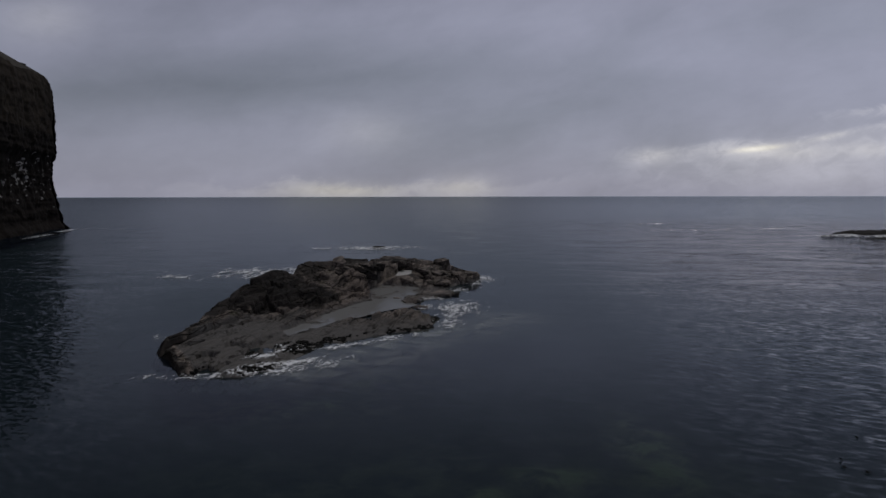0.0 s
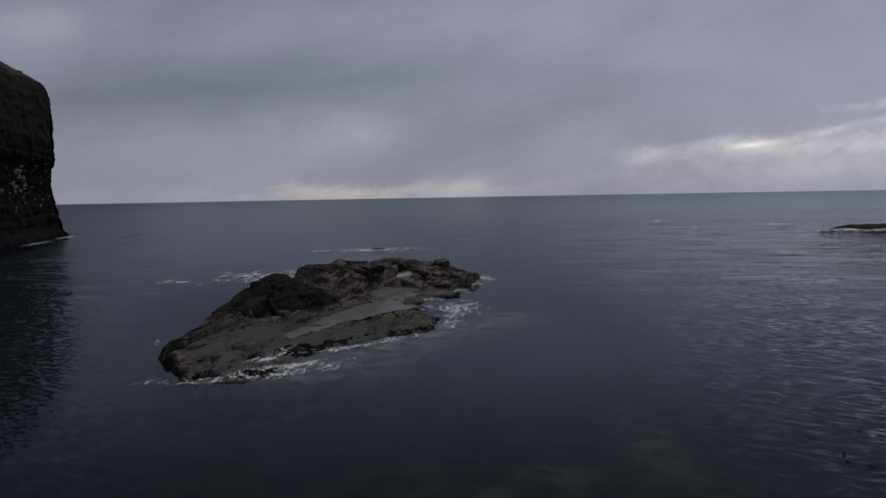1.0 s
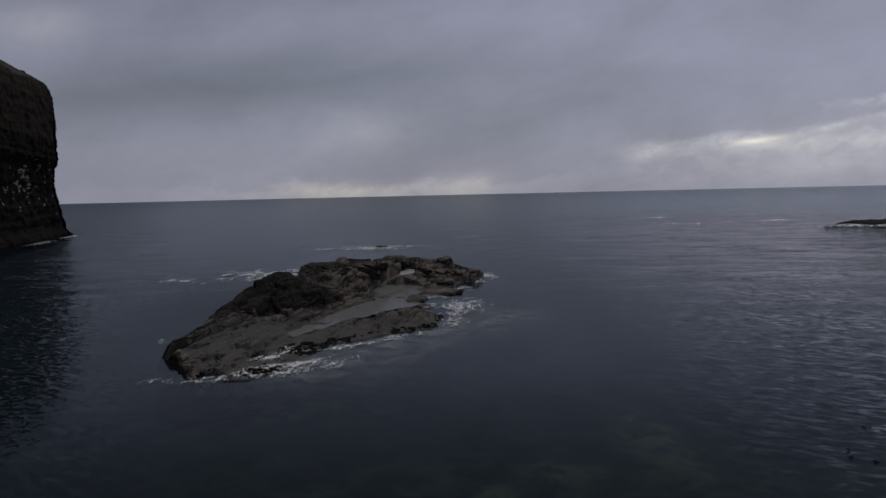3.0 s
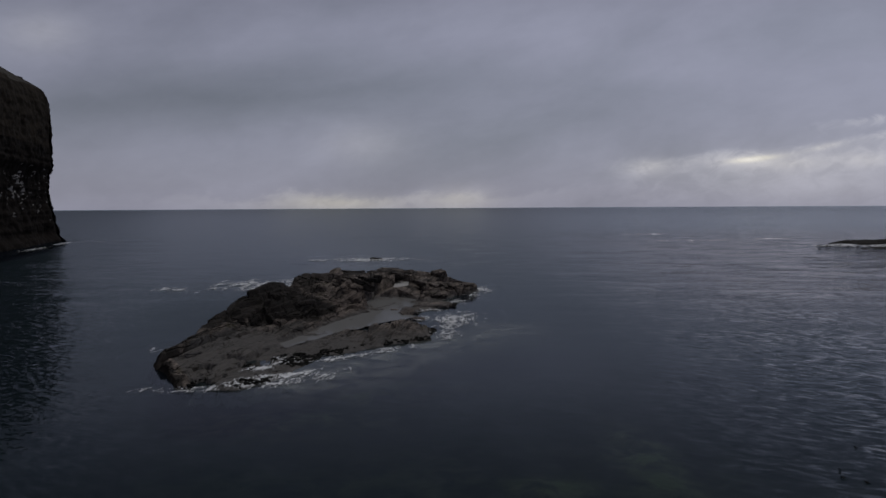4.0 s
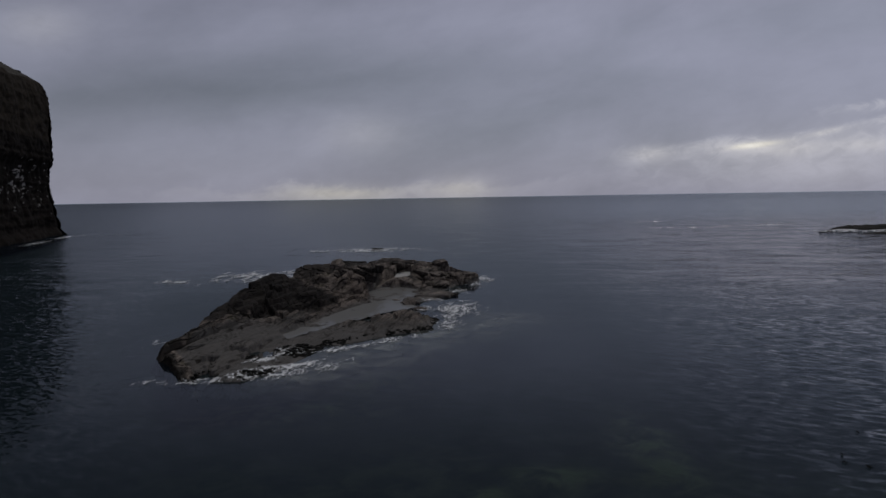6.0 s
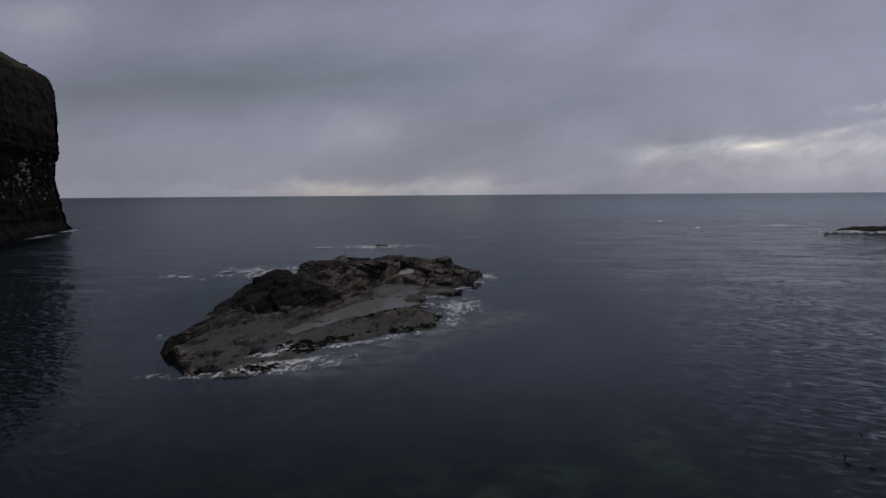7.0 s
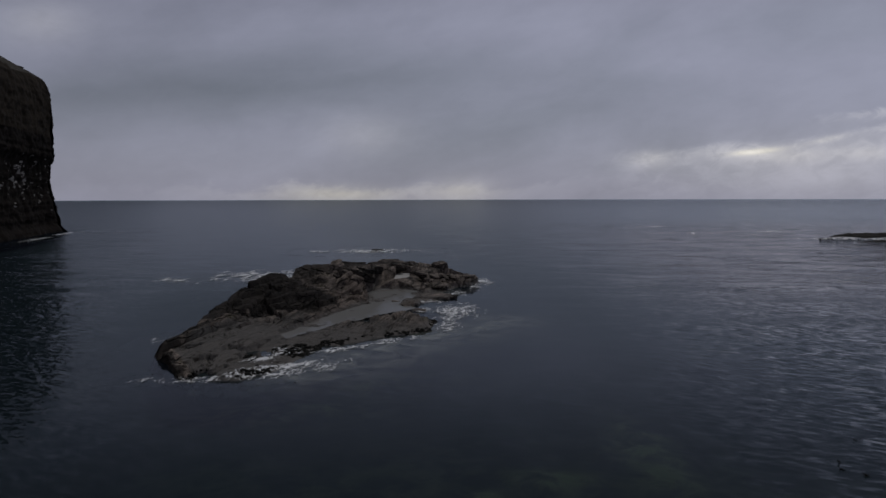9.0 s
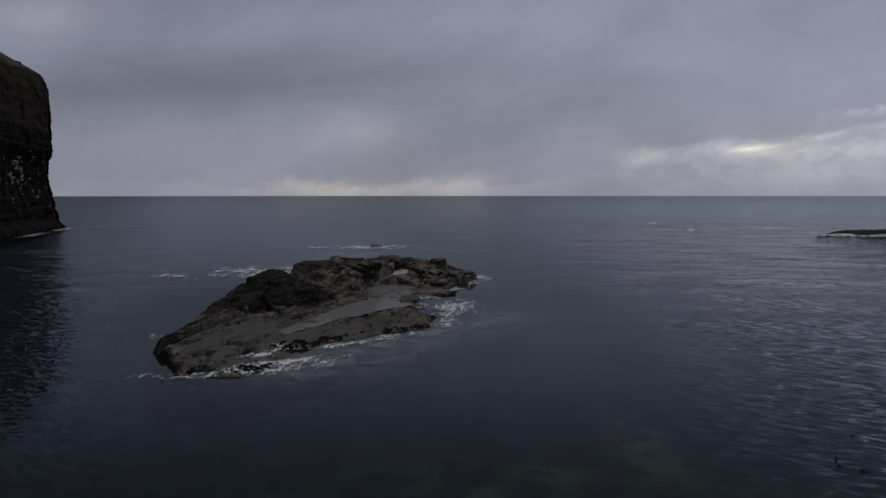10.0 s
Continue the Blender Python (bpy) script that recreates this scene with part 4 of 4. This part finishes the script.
band = (gz > 0.01) & (gz < 0.26) & (gx * 0.97 - gy * 0.24 > -28.4) & (gy < 73) & (chan < 0.3) & (fbm(gx * 0.55, gy * 0.55, 3, 500) > 0.485)
iy, ix = np.nonzero(band)
pick = rng.choice(len(iy), min(520, len(iy)), replace=False)
lumps("mussel_clumps", [(gx[iy[i], ix[i]], gy[iy[i], ix[i]], gz[iy[i], ix[i]], rng.uniform(0.07, 0.19)) for i in pick], WEED, "black wet mussel and seaweed clumps on the tidal ledge")


# ---- torn weed drifting on the near water ----
def weed_scrap(x, y, size, turn):
    """A few crumpled fronds lying flat on the water."""
    r = random.Random(int(x * 100))
    verts, faces = [], []
    for k in range(5):
        ang = turn + k * 1.26 + r.uniform(-0.4, 0.4)
        n0 = len(verts)
        for i in range(5):
            f = i / 4
            w = 0.22 * size * (1 - 0.7 * f)
            px_, py_ = math.cos(ang + 0.5 * f) * size * f, math.sin(ang + 0.5 * f) * size * f
            for side in (-1, 1):
                for lift in (0.0, 0.02):
                    verts.append((px_ - side * w * math.sin(ang), py_ + side * w * math.cos(ang), 0.03 * math.sin(3 * f + k) + lift))
            if i:
                b0, b1 = n0 + 4 * (i - 1), n0 + 4 * i
                faces += [(b0, b0 + 2, b1 + 2, b1), (b0 + 1, b1 + 1, b1 + 3, b0 + 3), (b0, b1, b1 + 1, b0 + 1), (b0 + 2, b0 + 3, b1 + 3, b1 + 2)]
    ob = mesh_object("drifting_weed", verts, faces, WEED)
    ob.location = (x, y, 0.05 + float(((fbm(np.array([x * 0.08 + y * 0.03]), np.array([y * 0.16]), 1, 90)[0]) - 0.5) * 0.16 * smooth(900, 60, math.hypot(x, y))))
    return tagged(ob, "scrap of black torn seaweed drifting on the dark water", "seaweed", "drifting seaweed scraps")


for x, y, size, turn in ((17.6, 31.6, 0.13, 0.3), (18.3, 31.0, 0.16, 1.4), (18.0, 32.6, 0.09, 2.2), (20.4, 35.6, 0.11, 0.9)):
    weed_scrap(x, y, size, turn)


# ---- loose slabs and blocks of the island, each a piece of its own ----
def slab_mesh(i):
    """A rough angular block, broken along a few flat faces."""
    r = random.Random(900 + i)
    base = bmesh.new()
    bmesh.ops.create_icosphere(base, subdivisions=2, radius=1.0)
    cuts = [(Vector((0.08 * r.uniform(-1, 1), 0.08 * r.uniform(-1, 1), 1)).normalized(), 0.5)]
    turn = r.uniform(0, 2)
    for k in range(5):
        a = turn + 2 * math.pi * (k + r.uniform(-0.25, 0.25)) / 5
        cuts.append((Vector((math.cos(a), math.sin(a), r.uniform(-0.1, 0.3))).normalized(), r.uniform(0.58, 0.9)))
    cuts.append((Vector((r.uniform(-1, 1), r.uniform(-1, 1), 0.9)).normalized(), 0.6))
    for v in base.verts:
        for n, d in cuts:
            over = v.co.dot(n) - d
            if over > 0:
                v.co -= n * over
        v.co += Vector((r.uniform(-1, 1), r.uniform(-1, 1), r.uniform(-1, 1))) * 0.06
    me = bpy.data.meshes.new("slab")
    base.to_mesh(me)
    base.free()
    me.materials.append(SLAB)
    return me


slabs = [slab_mesh(i) for i in range(14)]
made = 0
while made < 30:
    x, y = rng.uniform(-16, 6), rng.uniform(60, 116)
    z, c, t = (float(g[0, 0]) for g in island_height(np.array([[x]]), np.array([[y]]), False))
    if y < 78 or z < 0.45 or c > 0.1 or t < 0.14 or t > 0.97 or (t < 0.42 and 59 < y < 85) or (-8.6 < x < -1.6 and 88 < y < 107):
        continue
    ob = new("slab", slabs[made % len(slabs)])
    size = rng.uniform(0.35, 0.95)
    thick = rng.uniform(0.25, 0.6) * (1.0 if y < 82 else 1.7)
    m = pose(x, y, z - 0.2 * thick, rng.uniform(-8, 8), -4 + rng.uniform(-9, 9), 76 + rng.uniform(-18, 18))
    ob.matrix_world = m @ Matrix.Diagonal((size * 2.0, size * 1.2, thick, 1))
    ob.parent = island
    ob.matrix_parent_inverse = Matrix.Translation(-island.location)
    made += 1

# the big blocks at the far end
for x, y, z, a, b, c, turn, lean in ((-0.4, 108.0, 1.65, 1.5, 1.5, 1.7, 20, -6), (-7.4, 104, 2.5, 2.6, 1.7, 0.9, -8, 8), (-4.2, 106, 1.7, 1.7, 1.5, 0.9, 35, 6),
                                     (-1.2, 87.3, 0.0, 1.7, 1.0, 0.9, 5, -5), (-3.6, 80.6, 0.05, 1.0, 0.8, 0.9, 30, -5), (-2.3, 77.3, -0.1, 1.3, 0.8, 0.7, -10, -5),
                                     (0.9, 87.5, -0.1, 1.3, 0.9, 0.8, -30, -5), (-2.2, 104.0, 1.3, 1.5, 1.2, 1.1, 50, -12), (-11.0, 99.0, 2.5, 1.8, 1.4, 0.8, 15, -5),
                                     (-5.2, 84.0, -0.1, 0.7, 0.6, 0.7, 50, -5), (1.2, 101.5, 0.6, 1.3, 1.1, 1.0, 15, -8), (3.6, 102.4, 0.9, 1.4, 1.1, 0.8, -25, 6),
                                     (-9.4, 100.5, 2.2, 1.5, 1.2, 0.7, 40, 8), (-2.0, 101.0, 1.5, 1.4, 1.2, 0.8, 10, -9), (-16.2, 87.5, 3.1, 1.4, 1.6, 0.8, 60, -5)):
    ob = new("boulder", slabs[int(abs(x * 7 + y)) % len(slabs)])
    ob.matrix_world = pose(x, y, z, 4, lean, turn) @ Matrix.Diagonal((a, b, c, 1))
    ob.parent = island
    ob.matrix_parent_inverse = Matrix.Translation(-island.location)


# beds of the island: long plates along the strike, each lapping over the one below, with broken near edges
def plate_mesh(i, mat):
    r = random.Random(1500 + i)
    near, back = r.randint(8, 10), 4
    notch, edge = 0.0, []
    for k in range(near + 1):
        if r.random() < 0.45:
            notch = r.uniform(-0.2, 0.28)
        edge.append((-0.5 + k / near + r.uniform(-0.035, 0.035), -0.5 + notch * (0.4 + 0.6 * math.sin(math.pi * k / near)) + r.uniform(-0.05, 0.05)))
    ring = edge + [(0.5 - k / back + r.uniform(-0.08, 0.08), 0.5 + r.uniform(-0.15, 0.15)) for k in range(back + 1)]
    n = len(ring)
    verts = []
    for z, s_, jit in ((-1.0, 1.0, 0.0), (-0.16, 1.0, 0.02), (0.0, 0.95, 0.015)):
        verts += [(x * s_ + r.uniform(-jit, jit), y * s_ + r.uniform(-jit, jit), z + r.uniform(-0.09, 0.07) * (jit > 0)) for x, y in ring]
    verts.append((r.uniform(-0.2, 0.2), r.uniform(-0.1, 0.2), r.uniform(-0.05, 0.12)))
    faces = [(lev * n + k, lev * n + (k + 1) % n, (lev + 1) * n + (k + 1) % n, (lev + 1) * n + k) for lev in (0, 1) for k in range(n)]
    faces += [(2 * n + k, 2 * n + (k + 1) % n, 3 * n) for k in range(n)]
    me = bpy.data.meshes.new("slab")
    me.from_pydata(verts, [], faces)
    me.materials.append(mat)
    return me


plates = [plate_mesh(i, SLAB) for i in range(16)]
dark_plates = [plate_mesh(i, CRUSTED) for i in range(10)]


def form_at(x, y):
    z, c, t = island_height(np.array([[x]]), np.array([[y]]), False, True)
    return float(z[0, 0]), float(c[0, 0]), float(t[0, 0])


def lay_plates(turn, a0, a1, b0, b1, row_gap, long_, t0, t1, y0, y1, count_from):
    """Rows of plates over a stretch of the island, rows across, plates along the strike."""
    n = count_from
    ca, sa = math.cos(radians(turn)), math.sin(radians(turn))
    a = a0
    while a < a1:
        b = b0 + rng.uniform(0, long_)
        while b < b1:
            length, width = long_ * rng.uniform(0.6, 1.4), row_gap * rng.uniform(1.2, 1.9)
            x, y = ca * b + sa * a, sa * b - ca * a
            z, c, t = form_at(x, y)
            if t0 < t < t1 and y0 < y < y1 and z > 0.32 and c < 0.12 and rng.random() < 0.86 and not (-8.6 < x < -1.6 and 88 < y < 107):
                h = length * 0.4
                rise = (form_at(x + ca * h, y + sa * h)[0] - form_at(x - ca * h, y - sa * h)[0]) / (2 * h)
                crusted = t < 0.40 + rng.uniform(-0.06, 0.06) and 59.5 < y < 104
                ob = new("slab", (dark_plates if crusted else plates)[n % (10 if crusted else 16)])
                m = pose(x, y, z + rng.uniform(-0.08, 0.14), 9 + rng.uniform(-5, 5), -math.degrees(math.atan(max(-0.4, min(0.4, rise)))) + rng.uniform(-3, 3), turn + rng.uniform(-7, 7))
                ob.matrix_world = m @ Matrix.Diagonal((length, width, rng.uniform(0.5, 0.8), 1))
                ob.parent = island
                ob.matrix_parent_inverse = Matrix.Translation(-island.location)
                n += 1
            b += length * 0.85
        a += row_gap
    return n


count = lay_plates(62, -60, -36, 64, 106, 1.9, 3.4, 0.08, 0.85, 86, 116, 0)
